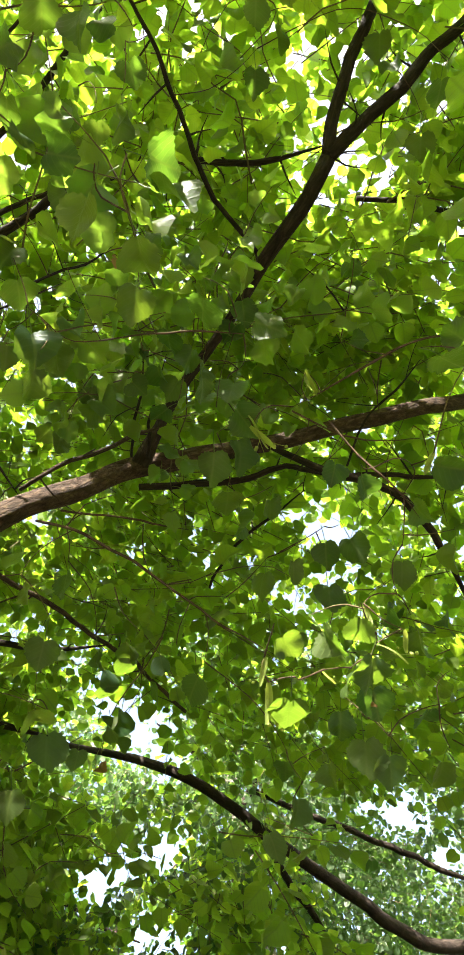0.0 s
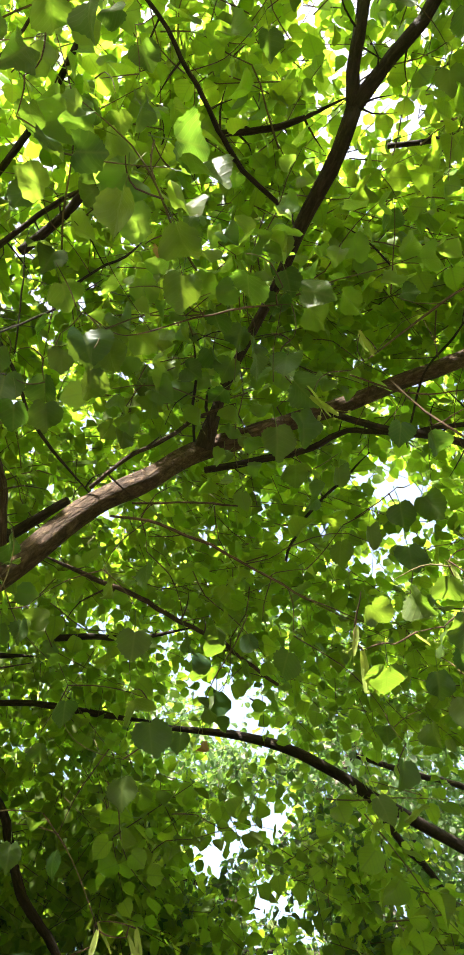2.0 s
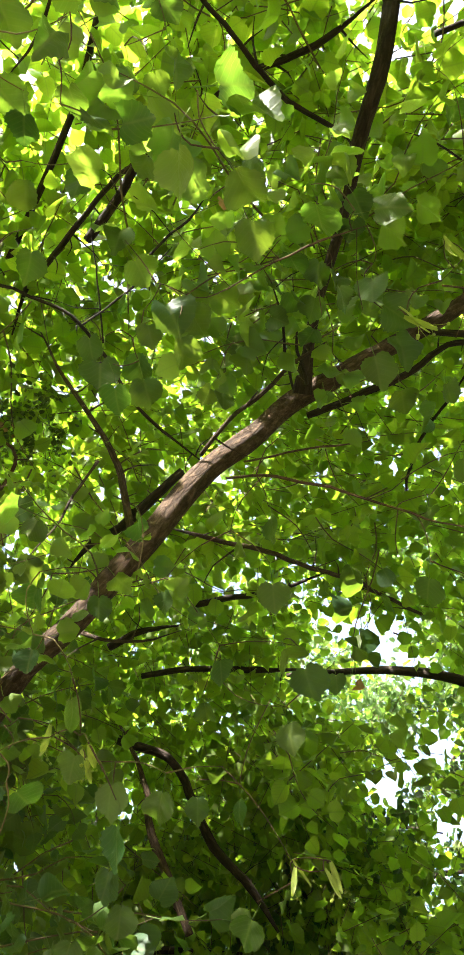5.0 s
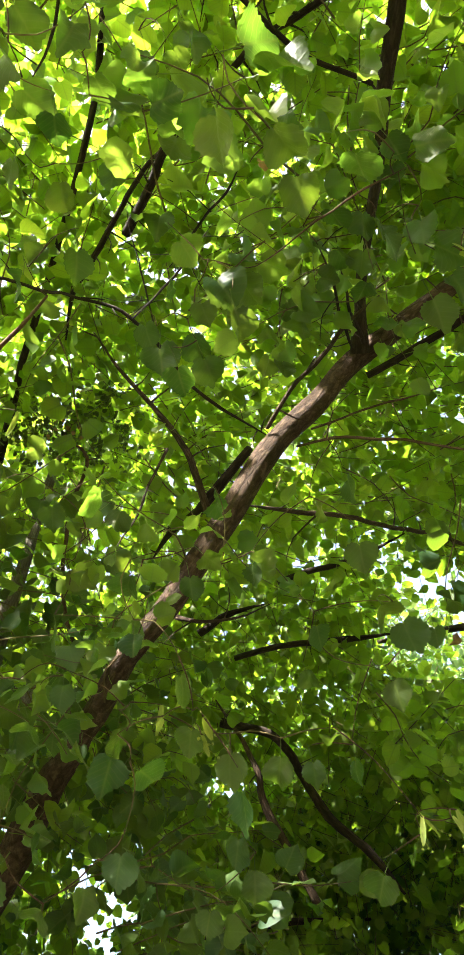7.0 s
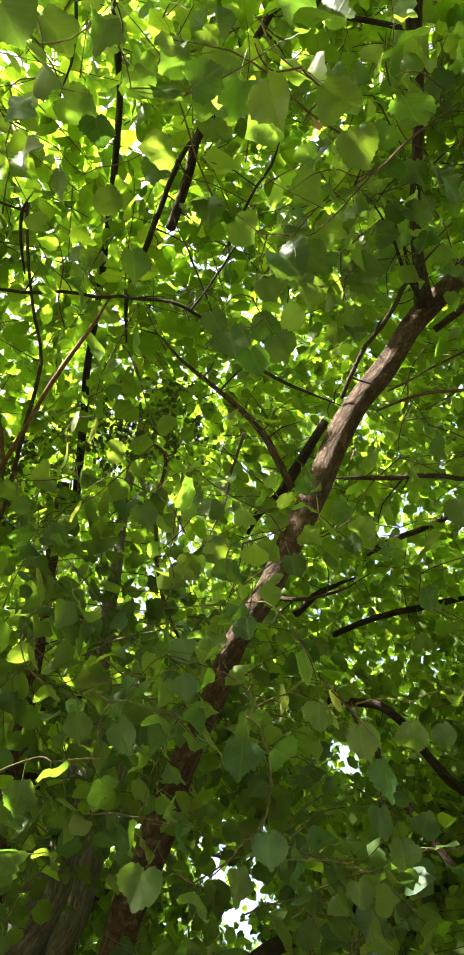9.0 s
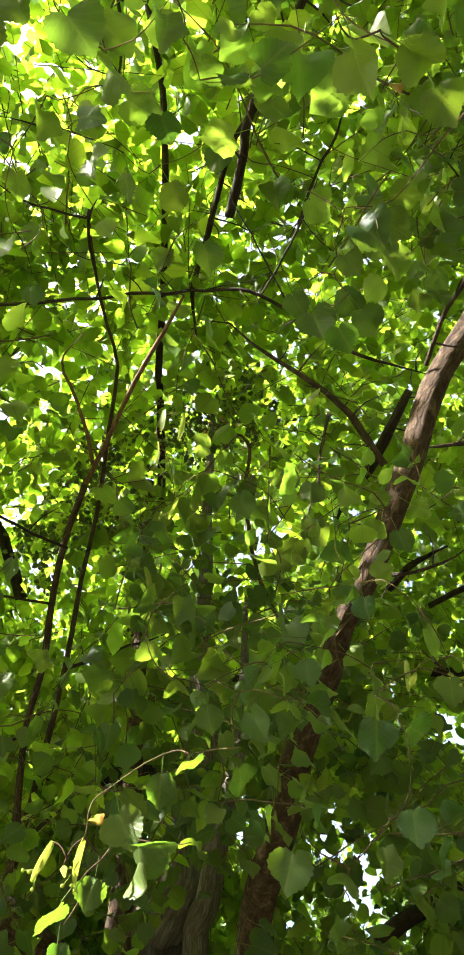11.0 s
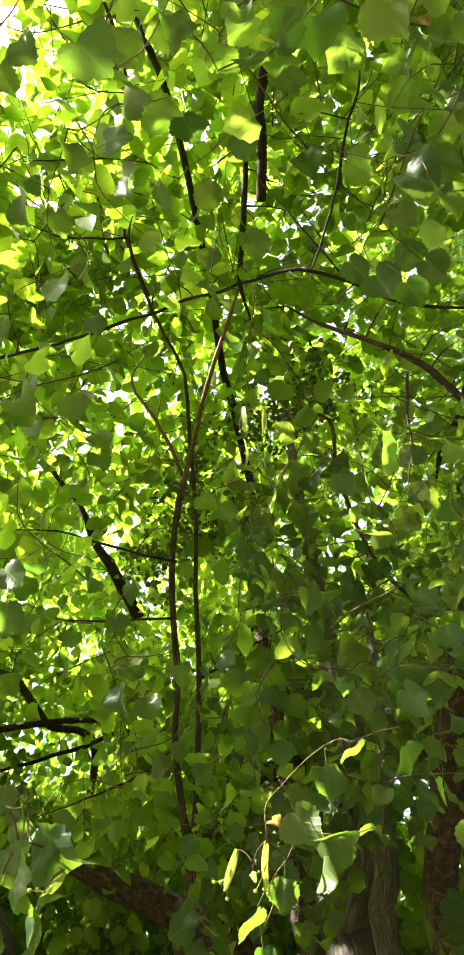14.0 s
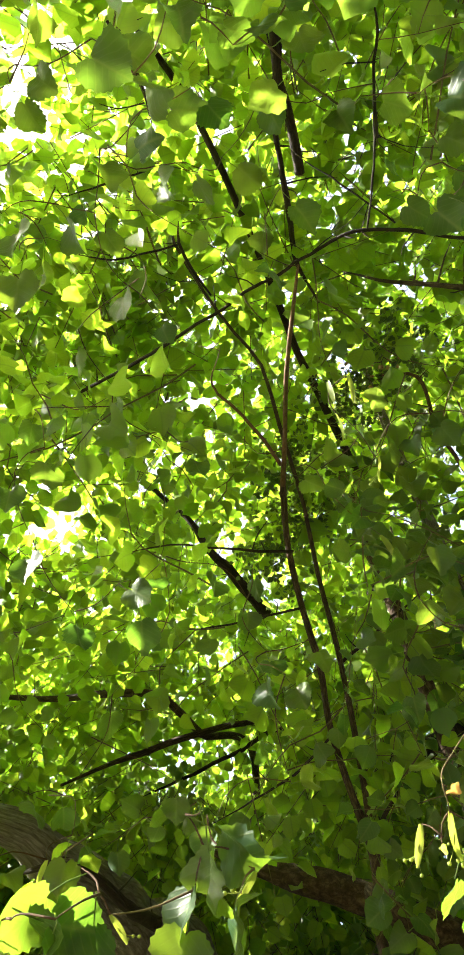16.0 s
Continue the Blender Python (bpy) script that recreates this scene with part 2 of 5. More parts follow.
def leaf_arrays(detail, seed, stalk=True):
    """Vertices, faces and uvs of one leaf of unit length, fine (2), medium (1) or plain (0)."""
    rng = random.Random(seed)
    fold, droop, wave, ph = rng.uniform(0.10, 0.65), rng.uniform(0.0, 0.75), rng.uniform(0.12, 0.42), rng.uniform(0, 6)
    skew = rng.uniform(-0.14, 0.14)
    form = dict(wide=rng.uniform(0.90, 1.08), point=rng.uniform(0.08, 0.18), lump=rng.uniform(0, 0.09), ph=ph, cleft=rng.uniform(0.04, 0.15))
    if detail == 3:
        out, ring = blade_outline(44, rng, 0.034, **form), blade_outline(22, rng, **form)
        flat = out + [(x * 0.60, 0.40 + (y - 0.40) * 0.60) for x, y in ring] + [(0, 0.40)]
        fs = [(66, 44 + k, 44 + (k + 1) % 22) for k in range(22)]
        for k in range(22):
            a, c, d = 2 * k, 2 * k + 1, (2 * k + 2) % 44
            fs += [(44 + k, a, c), (44 + k, c, 44 + (k + 1) % 22), (44 + (k + 1) % 22, c, d)]
    elif detail == 2:
        out, ring = blade_outline(22, rng, 0.035, **form), blade_outline(11, rng, **form)
        flat = out + [(x * 0.55, 0.40 + (y - 0.40) * 0.55) for x, y in ring] + [(0, 0.40)]
        fs = [(33, 22 + k, 22 + (k + 1) % 11) for k in range(11)]
        for k in range(11):
            a, b, c = 2 * k, 2 * k + 1, (2 * k + 2) % 22
            fs += [(22 + k, a, b), (22 + k, b, 22 + (k + 1) % 11), (22 + (k + 1) % 11, b, c)]
    elif detail == 1:
        flat = blade_outline(14, rng, 0.0, **form) + [(0, 0.40)]
        fs = [(14, k, (k + 1) % 14) for k in range(14)]
    else:
        flat = [(0, 0.05), (0.26, -0.02), (0.49, 0.26), (0.41, 0.68), (0, 1.0), (-0.41, 0.68), (-0.49, 0.26), (-0.26, -0.02)]
        fs = [(0, 1, 2, 3, 4), (0, 4, 5, 6, 7)]
    flat = [(x + skew * y, y) for x, y in flat]
    vs = [(x, y, shape(x, y, fold, droop, wave, ph)) for x, y in flat]
    uvs = [(x + 0.5, y) for x, y in flat]
    if stalk and detail:
        o, bend = len(vs), rng.uniform(-0.15, 0.15)
        w = 0.012 if detail >= 2 else 0.014
        for y, z, x in ((0.06, 0.0, 0.0), (-0.28, 0.04, bend * 0.5), (-0.55, 0.14, bend)):
            vs += [(x - w, y, z), (x + w, y, z), (x, y, z + w * 1.6)]
            uvs += [(0.5, 0.1)] * 3
        for r in (0, 1) if detail >= 2 else (0,):
            s = 3 if detail >= 2 else 6
            fs += [(o + r * 3 + k, o + r * 3 + (k + 1) % 3, o + r * 3 + s + (k + 1) % 3, o + r * 3 + s + k) for k in range(3)]
    return np.array(vs), fs, np.array(uvs)


def spray_arrays(detail, seed, count=8, length=0.42):
    """A leafy shoot along +x, its leaves alternate in a loose flat fan and hanging a little: arrays, faces, uvs and material slots."""
    rng = random.Random(seed * 13 + 5)
    V, F, U, S, o = [], [], [], [], 0
    zig = [Vector((length * k / 4, rng.uniform(-0.02, 0.02) * k, -0.07 * (k / 4) ** 2 + rng.uniform(-0.01, 0.01))) for k in range(5)]
    tv, tf, tu = uv_tube(zig if detail else zig[::4], [0.0030, 0.0027, 0.0023, 0.0018, 0.0010] if detail else [0.0028, 0.0014], 3, 0.2, 0.0)
    V.append(np.array([tuple(v) for v in tv])); F += tf; U.append(np.array(tu)); S += [1] * len(tf)
    o += len(tv)
    for k in range(count):
        t = (k + 0.6) / count
        i = min(int(t * 4), 3)
        base = zig[i].lerp(zig[i + 1], t * 4 - i)
        side = (1 if k % 2 else -1)
        yaw = side * rng.uniform(30, 85) - 90 if k < count - 1 else -90 + rng.uniform(-20, 20)
        size = rng.uniform(0.055, 0.092) * (0.8 if k == count - 1 else 1)
        m = (Matrix.Translation(base) @ pose(0, 0, 0, 0, 0, yaw) @ pose(0, 0, 0, rng.gauss(-34, 32), 0, 0) @ pose(0, 0, 0, 0, rng.gauss(0, 34), 0)
             @ Matrix.Translation((0, 0.035, 0)))
        lv, lf, lu = leaf_arrays(detail, seed * 31 + k, detail > 0)
        a = np.array(m)
        V.append((lv * size) @ a[:3, :3].T + a[:3, 3])
        F += [tuple(i + o for i in f) for f in lf]; U.append(lu); S += [0] * len(lf)
        o += len(lv)
    return np.concatenate(V), F, np.concatenate(U), S


def turned(yaws, pitches, rolls):
    """Stacks of rotation matrices, Rz(yaw) Ry(pitch) Rx(roll), in radians."""
    cy, sy, cp, sp, cr, sr = np.cos(yaws), np.sin(yaws), np.cos(pitches), np.sin(pitches), np.cos(rolls), np.sin(rolls)
    return np.stack([np.stack([cy * cp, cy * sp * sr - sy * cr, cy * sp * cr + sy * sr], -1),
                     np.stack([sy * cp, sy * sp * sr + cy * cr, sy * sp * cr - cy * sr], -1),
                     np.stack([-sp, cp * sr, cp * cr], -1)], -2)


def scatter_mesh(name, variants, pick, where, turn, size, *materials):
    """One mesh of many placed copies of a few leafy shoots."""
    VV, LL, NN, UU, SS, o = [], [], [], [], [], 0
    for v, (V, F, U, S) in enumerate(variants):
        k = np.nonzero(pick == v)[0]
        if not len(k):
            continue
        pts = np.einsum("nij,vj->nvi", turn[k] * size[k, None, None], V) + where[k, None]
        loops, count = np.concatenate([np.array(f) for f in F]), np.array([len(f) for f in F])
        VV.append(pts.reshape(-1, 3))
        LL.append((loops[None] + (o + np.arange(len(k)) * len(V))[:, None]).ravel())
        NN.append(np.tile(count, len(k)))
        UU.append(np.tile(U[loops], (len(k), 1)))
        SS.append(np.tile(np.array(S), len(k)))
        o += len(k) * len(V)
    VV, LL, NN, UU, SS = (np.concatenate(a) for a in (VV, LL, NN, UU, SS))
    me = bpy.data.meshes.new(name)
    me.vertices.add(len(VV)); me.vertices.foreach_set("co", VV.astype(np.float32).ravel())
    me.loops.add(len(LL)); me.loops.foreach_set("vertex_index", LL.astype(np.int32))
    me.polygons.add(len(NN)); me.polygons.foreach_set("loop_start", np.r_[0, np.cumsum(NN)[:-1]].astype(np.int32))
    me.polygons.foreach_set("material_index", SS.astype(np.int32))
    me.polygons.foreach_set("use_smooth", np.ones(len(NN), dtype=bool))
    me.uv_layers.new(name="UVMap").data.foreach_set("uv", UU.astype(np.float32).ravel())
    for m in materials:
        me.materials.append(m)
    me.update(calc_edges=True)
    me.validate()
    return me


FINE = [spray_arrays(2, s, 8) for s in range(5)]
MEDIUM = [spray_arrays(1, s, 8) for s in range(8)]
PLAIN = [spray_arrays(0, s, 8) for s in range(8)]
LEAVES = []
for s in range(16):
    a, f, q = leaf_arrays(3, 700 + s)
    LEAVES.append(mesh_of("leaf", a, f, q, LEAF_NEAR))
RUSTY = LEAVES[3].copy()
RUSTY.materials[0] = RUST


STALKS, WOOD = [], []      # where the near leaves' stalks end, and places along the branches


def leaf(tree, x, y, z, a, b, c, size, kind=0, mesh=None):
    """One near leaf as an object of its own."""
    ob = new("leaf", mesh or LEAVES[kind % len(LEAVES)])
    ob.matrix_world = pose(x, y, z, a, b, c) @ Matrix.Scale(size, 4)
    STALKS.append((tree, ob.matrix_world @ Vector((0, -0.5, 0.12))))
    ob.parent = tree
    ob.matrix_parent_inverse = Matrix.Translation(tree.location).inverted()
    return ob


def bract_mesh(seed):
    """A linden's long papery bract with its stalk and a few round fruits."""
    rng = random.Random(seed)
    vs, fs, uvs = [], [], []
    rows = 7
    for k in range(rows):
        t = k / (rows - 1)
        w = 0.11 * math.sin(math.pi * min(0.96, 0.1 + 0.86 * t)) ** 0.6
        for j in (-1, 0, 1):
            vs.append((j * w, t, 0.10 * math.sin(3 * t + seed) + abs(j) * 0.03))
            uvs.append((0.5 + j * 0.4, t))
        if k:
            o = (k - 1) * 3
            fs += [(o, o + 1, o + 4, o + 3), (o + 1, o + 2, o + 5, o + 4)]
    for end in range(3):
        tip = Vector((rng.uniform(-0.3, 0.3), rng.uniform(0.8, 1.15), -0.25 + rng.uniform(-0.1, 0.1)))
        tv, tf, tu = uv_tube([(0, 0.45, 0.02), (0.02, 0.7, -0.1), tip], [0.012, 0.01, 0.008], 3, 0.4, 0)
        fs += [tuple(i + len(vs) for i in f) for f in tf]
        vs += [tuple(v) for v in tv]; uvs += [(0.1, 0.4)] * len(tv)
        bm = bmesh.new()
        bmesh.ops.create_icosphere(bm, subdivisions=1, radius=0.055, matrix=Matrix.Translation(tip))
        o = len(vs)
        fs += [tuple(v.index + o for v in f.verts) for f in bm.faces]
        vs += [tuple(v.co) for v in bm.verts]; uvs += [(0.2, 0.5)] * len(bm.verts)
        bm.free()
    return mesh_of("bract", vs, fs, uvs, BRACT)


BRACTS = [bract_mesh(s) for s in (3, 8)]


def bract(tree, x, y, z, a, b, c, size, kind=0):
    ob = new("bract", BRACTS[kind % 2])
    ob.matrix_world = pose(x, y, z, a, b, c) @ Matrix.Scale(size, 4)
    STALKS.append((tree, ob.matrix_world @ Vector((0, 0, 0.02))))
    ob.parent = tree
    ob.matrix_parent_inverse = Matrix.Translation(tree.location).inverted()
    return ob


# ---- ground ----
def ground_sheet():
    m, nt, bsdf, out = nodes_of("woodland_floor")
    geo = nt.nodes.new("ShaderNodeNewGeometry")
    big = add(nt, "ShaderNodeTexNoise", Scale=0.5, Detail=8.0)
    small = add(nt, "ShaderNodeTexNoise", Scale=22.0, Detail=6.0)
    for n in (big, small):
        nt.links.new(geo.outputs["Position"], n.inputs["Vector"])
    col = mixed(nt, small.outputs[0], (0.030, 0.046, 0.012), (0.075, 0.070, 0.030))
    col = mixed(nt, ramp(nt, big.outputs[0], (0.45, (0, 0, 0)), (0.6, (1, 1, 1))), col, (0.07, 0.05, 0.03))
    nt.links.new(col, bsdf.inputs["Base Color"])
    bsdf.inputs["Roughness"].default_value = 0.95
    bump = add(nt, "ShaderNodeBump", Strength=0.8, Distance=0.03)
    nt.links.new(small.outputs[0], bump.inputs["Height"])
    nt.links.new(bump.outputs[0], bsdf.inputs["Normal"])
    bm = bmesh.new()
    bmesh.ops.create_grid(bm, x_segments=80, y_segments=80, size=1.0)
    for v in bm.verts:
        r = max(abs(v.co.x), abs(v.co.y))
        k = 14 * r + 800 * max(0, r - 0.55) ** 2 * 6
        v.co.x, v.co.y = v.co.x / max(r, 1e-6) * k, v.co.y / max(r, 1e-6) * k
        v.co.z = 0.10 * noise.noise((v.co.x * 0.25, v.co.y * 0.25, 0)) if k < 40 else 0
    me = bpy.data.meshes.new("ground")
    bm.to_mesh(me); bm.free()
    me.materials.append(m)
    tagged(new("ground", me), "shaded woodland floor of grass, soil and litter", "ground", kind="structure")


ground_sheet()

# ---- crowns ----
HEART = np.array((-0.1, 0.0, 1.6))      # the clear space under the canopy where one stands
gen = np.random.default_rng(11)


def clumps(p, scale, seed):
    return np.array([noise.noise((a * scale + seed, b * scale, c * scale)) for a, b, c in p])


def aimed(p):
    """Bearing (degrees east of north), height angle and distance of places as seen from the clear space."""
    q = p - HEART
    d = np.linalg.norm(q, axis=1)
    return np.degrees(np.arctan2(q[:, 0], q[:, 1])), np.degrees(np.arcsin(q[:, 2] / d)), d


def foliage(tree, centre, radii, count, leaf_mat, near=2.4, thin=None, clump=0.9, cut=-0.15, floor_z=2.0, big=1.0, shell=2.4):
    """Leafy shoots through a crown (an ellipsoid), in clumps with gaps, denser outward; three degrees of detail by distance."""
    n = count * 4
    d = gen.normal(size=(n, 3))
    d /= np.linalg.norm(d, axis=1)[:, None]
    r = gen.uniform(0.02, 1.0, n) ** (1 / shell)
    edge = 1 + 0.22 * clumps(d, 2.3, tree.location.x)
    p = np.array(centre) + d * (r * edge)[:, None] * np.array(radii)
    keep = p[:, 2] > floor_z + 0.5 * clumps(p, 0.5, 3.3)
    keep &= clumps(p, clump, 7.7) + gen.normal(0, 0.12, n) > cut
    _, _, far = aimed(p)
    keep &= far > near
    if thin is not None:
        keep &= gen.uniform(size=n) < thin(p)
    p = p[keep][:count]
    n = len(p)
    out = p - np.array((centre[0], centre[1], 0))
    yaw = np.arctan2(out[:, 1], out[:, 0]) + gen.normal(0, 0.9, n)
    turn = turned(yaw, gen.normal(0.32, 0.35, n), gen.normal(0, 0.45, n))
    size = gen.uniform(0.85, 1.2, n) * big
    free = ~shades(p, turn, size)
    for reach in (0.2, 0.42):
        tip = p + turn[:, :, 0] * (size * reach)[:, None]
        free &= (gen.uniform(size=n) < in_sight(tip, 2.1, 0.5)) & (gen.uniform(size=n) < gaps(tip, 2.6, 0.6, 0.0))
    p, turn, size = p[free], turn[free], size[free]
    az, el, far = aimed(p)
    away = (((az > 48) | (az < -128)) & (el < 60)) | (far > 11.5)       # the side turned away: fewer, larger shoots
    keep = ~away | (gen.uniform(size=len(p)) < 0.5)
    p, turn, size, far = p[keep], turn[keep], np.where(away, size * 1.35, size)[keep], far[keep]
    for variants, lo, hi in ((FINE, 0, 2.15), (MEDIUM, 2.15, 3.5), (PLAIN, 3.5, 999)):
        k = (far >= lo) & (far < hi)
        if k.any():
            me = scatter_mesh("foliage", variants, gen.integers(0, len(variants), k.sum()), p[k], turn[k], size[k], leaf_mat, TWIG)
            tagged(under(new("foliage", me), tree), kind="stuff")
    return n


# sky gaps between the boughs: bearing, height angle, half-width in degrees
GAPS = []


def gap(bearing, height, half):
    GAPS.append((bearing, height, half))


gap(26.6, 48.9, 1.6)
gap(25.3, 46.7, 1.3)
gap(21.4, 44.8, 1.4)
gap(19.2, 44.2, 0.8)
gap(-0.7, 40.6, 1.4)
gap(1.7, 37.3, 1.8)
gap(3.3, 35.3, 1.3)
gap(1.8, 29.9, 1.6)
gap(-4.2, 28.6, 1.5)
gap(-1.3, 29.2, 1.0)
gap(19.9, 28.1, 1.8)
gap(21.1, 26.9, 1.2)
gap(22.3, 24.1, 1.2)
gap(0.1, 25.3, 1.4)
gap(2.6, 23.8, 1.3)
gap(8.2, 22.7, 1.2)
gap(61.9, 66.3, 1.4)
gap(65.7, 66.5, 1.0)
gap(60.0, 59.8, 1.0)
gap(-12.7, 47.0, 1.2)
gap(-30.1, 82.2, 1.2)
gap(70.6, 80.1, 0.9)
gap(27.4, 40.7, 0.8)
gap(65.4, 66.4, 1.3)
gap(26.3, 49.1, 1.3)
gap(1.9, 30.4, 1.3)
gap(-3.1, 28.8, 1.2)
gap(-2.1, 21.5, 1.6)
gap(-1.1, 25.0, 1.2)
gap(2.0, 22.2, 1.4)
gap(-36.0, 28.8, 1.8)
gap(-36.5, 24.9, 1.8)
gap(0.1, 40.4, 1.2)
gap(1.9, 38.1, 1.4)
gap(-4.1, 29.1, 1.2)
gap(-25.6, 32.0, 0.7)
gap(-46.2, 32.2, 1.2)
gap(-44.2, 30.4, 1.3)
gap(-25.2, 32.0, 1.1)
gap(-36.3, 25.1, 1.5)
gap(-34.8, 25.2, 1.2)
gap(-42.0, 24.4, 1.2)
gap(-10.0, 46.9, 1.2)
gap(-54.9, 36.2, 1.0)
gap(-42.7, 30.7, 1.3)
gap(-43.5, 29.7, 1.0)
gap(-38.8, 28.5, 1.3)
gap(-35.9, 21.3, 1.3)
gap(-32.7, 30.1, 1.2)
gap(-24.8, 81.1, 1.3)
gap(-22.3, 79.4, 1.0)
gap(-65.6, 41.2, 0.8)
gap(-67.2, 54.3, 1.0)
gap(-63.5, 49.3, 1.0)
gap(-25.2, 80.0, 1.2)
gap(-64.8, 56.1, 0.9)
gap(-73.0, 38.1, 1.0)
gap(-43.7, 30.6, 1.2)
gap(-87.9, 57.4, 1.8)
gap(-18.7, 80.7, 1.2)
gap(-76.1, 39.9, 1.3)
gap(-79.2, 38.6, 1.2)
gap(-60.9, 49.6, 1.1)
gap(-34.6, 50.3, 1.0)
gap(-79.9, 33.1, 0.9)


def gaps(p, start=2.6, left=0.18, rim=0.3):
    az, el, d = aimed(p)
    share = np.ones(len(p))
    for a, e, w in GAPS:
        off = np.hypot((az - a + 180) % 360 - 180, 0) * np.cos(np.radians(e))
        share *= np.where((np.hypot(off, el - e) < w + rim) & (d > start), left if e < 70 else max(left, 0.5), 1)
    return share


# openings through the crown along which the sun reaches lower things: a place and a half-width
SHAFTS = []


def shaft(x, y, z, half):
    SHAFTS.append((Vector((x, y, z)), half))


shaft(-0.21, 1.40, 3.66, 0.11)
shaft(-0.44, 1.36, 3.47, 0.07)
shaft(-0.87, 1.40, 3.15, 0.12)
shaft(-1.01, 1.42, 3.11, 0.05)
shaft(1.36, 1.51, 4.20, 0.06)
shaft(-1.26, 0.79, 2.37, 0.09)
shaft(-1.44, 0.71, 2.31, 0.07)
shaft(-3.20, 2.25, 3.35, 0.07)
shaft(-1.17, -0.06, 2.18, 0.08)
shaft(-3.08, 0.11, 3.42, 0.12)
shaft(-3.17, -0.01, 3.41, 0.10)
shaft(-1.34, 1.72, 5.21, 0.06)
shaft(0.36, 0.97, 2.40, 0.07)


def shades(p, turn, size):
    """Which shoots would stand in one of the openings."""
    out = np.zeros(len(p), dtype=bool)
    for reach in (0.05, 0.25, 0.45):
        tip = p + turn[:, :, 0] * (size * reach)[:, None]
        for q, half in SHAFTS:
            o = tip - np.array(q)
            along = o @ np.array(SUN)
            off = np.linalg.norm(o - along[:, None] * np.array(SUN), axis=1)
            out |= (along > -0.6) & (off < half + 0.10)
    return out


linden = thing("linden_tree", (-3.75, 2.75, 0), "large many-stemmed linden with heart-shaped green leaves overhead", "tree")
neighbour = thing("linden_tree", (1.2, 10.5, 0), "neighbouring linden with a dense leafy crown", "tree", "neighbouring lindens")
west = thing("linden_tree", (-8.6, 1.4, 0), "neighbouring linden with sunlit limbs and hanging leaves", "tree", "neighbouring lindens")
# added tree, never in view: it blocks low sky light from the south
unseen_south = thing("linden_tree", (1.4, -9.4, 0), "neighbouring linden with a dense leafy crown", "tree", "neighbouring lindens")
north = thing("linden_tree", (-5.6, 9.6, 0), "neighbouring linden with low leafy boughs", "tree", "neighbouring lindens")
sucker = thing("linden_sapling", (-3.9, 1.7, 0), "slender young linden with two reddish-brown stems", "sapling")


# ---- stems, limbs and branches ----
stem("limb", linden, BARK, (-3.600, 2.680, 0.900, 0.0900), (-3.250, 2.530, 1.750, 0.0850), (-2.720, 2.285, 2.560, 0.0760), (-2.308, 2.101, 2.888, 0.0690), (-1.770, 1.830, 3.046, 0.0613), (-1.346, 1.616, 3.095, 0.0413), (-1.001, 1.447, 3.140, 0.0373), (-0.813, 1.398, 3.182, 0.0382), (-0.556, 1.371, 3.354, 0.0392), (-0.341, 1.384, 3.561, 0.0413), (-0.114, 1.448, 3.752, 0.0408), (0.075, 1.493, 3.918, 0.0426), (0.261, 1.447, 3.872, 0.0364), (0.560, 1.459, 3.939, 0.0330), (0.830, 1.464, 4.005, 0.0332), (1.066, 1.471, 4.076, 0.0343), (1.389, 1.494, 4.181, 0.0349), (1.733, 1.556, 4.316, 0.0348), (2.754, 1.676, 4.768, 0.0219), (3.591, 1.720, 5.063, 0.0090), sides=24, step=0.04, rough=0.10, clear=3, label='sloping brown limb with sun patches on its bark')
stem("limb", linden, BARK_SHADED, (0.104, 1.439, 3.859, 0.0372), (0.186, 1.321, 3.922, 0.0215), (0.266, 1.216, 3.976, 0.0195), (0.483, 0.960, 4.044, 0.0192), (0.607, 0.787, 4.099, 0.0266), (0.750, 0.631, 4.151, 0.0292), (0.874, 0.469, 4.235, 0.0283), sides=14, step=0.06, clear=3)
stem("branch", linden, BARK_SHADED, (0.874, 0.469, 4.235, 0.0255), (0.933, 0.303, 4.359, 0.0228), (1.029, 0.148, 4.492, 0.0231), (1.145, -0.011, 4.625, 0.0215), (1.294, -0.229, 4.863, 0.0163), sides=12, step=0.08, clear=0)
stem("branch", linden, BARK_SHADED, (0.875, 0.462, 4.239, 0.0273), (1.014, 0.370, 4.322, 0.0258), (1.185, 0.274, 4.426, 0.0255), (1.334, 0.173, 4.526, 0.0239), (1.524, 0.057, 4.627, 0.0223), (1.869, -0.139, 4.935, 0.0152), sides=12, step=0.08, clear=0)
stem("branch", linden, BARK_SHADED, (0.093, 1.651, 4.024, 0.0149), (0.270, 1.645, 3.993, 0.0162), (0.492, 1.626, 3.962, 0.0149), (0.693, 1.585, 3.951, 0.0124), (0.925, 1.637, 3.932, 0.0114), (1.289, 1.697, 3.943, 0.0104), (1.566, 1.769, 3.962, 0.0081))
stem("branch", linden, BARK_SHADED, (0.608, 1.459, 3.930, 0.0120), (0.773, 1.504, 3.806, 0.0165), (0.908, 1.538, 3.758, 0.0177), (1.046, 1.550, 3.662, 0.0162), (1.126, 1.637, 3.588, 0.0174), (1.212, 1.773, 3.481, 0.0139), (1.307, 1.963, 3.396, 0.0118))
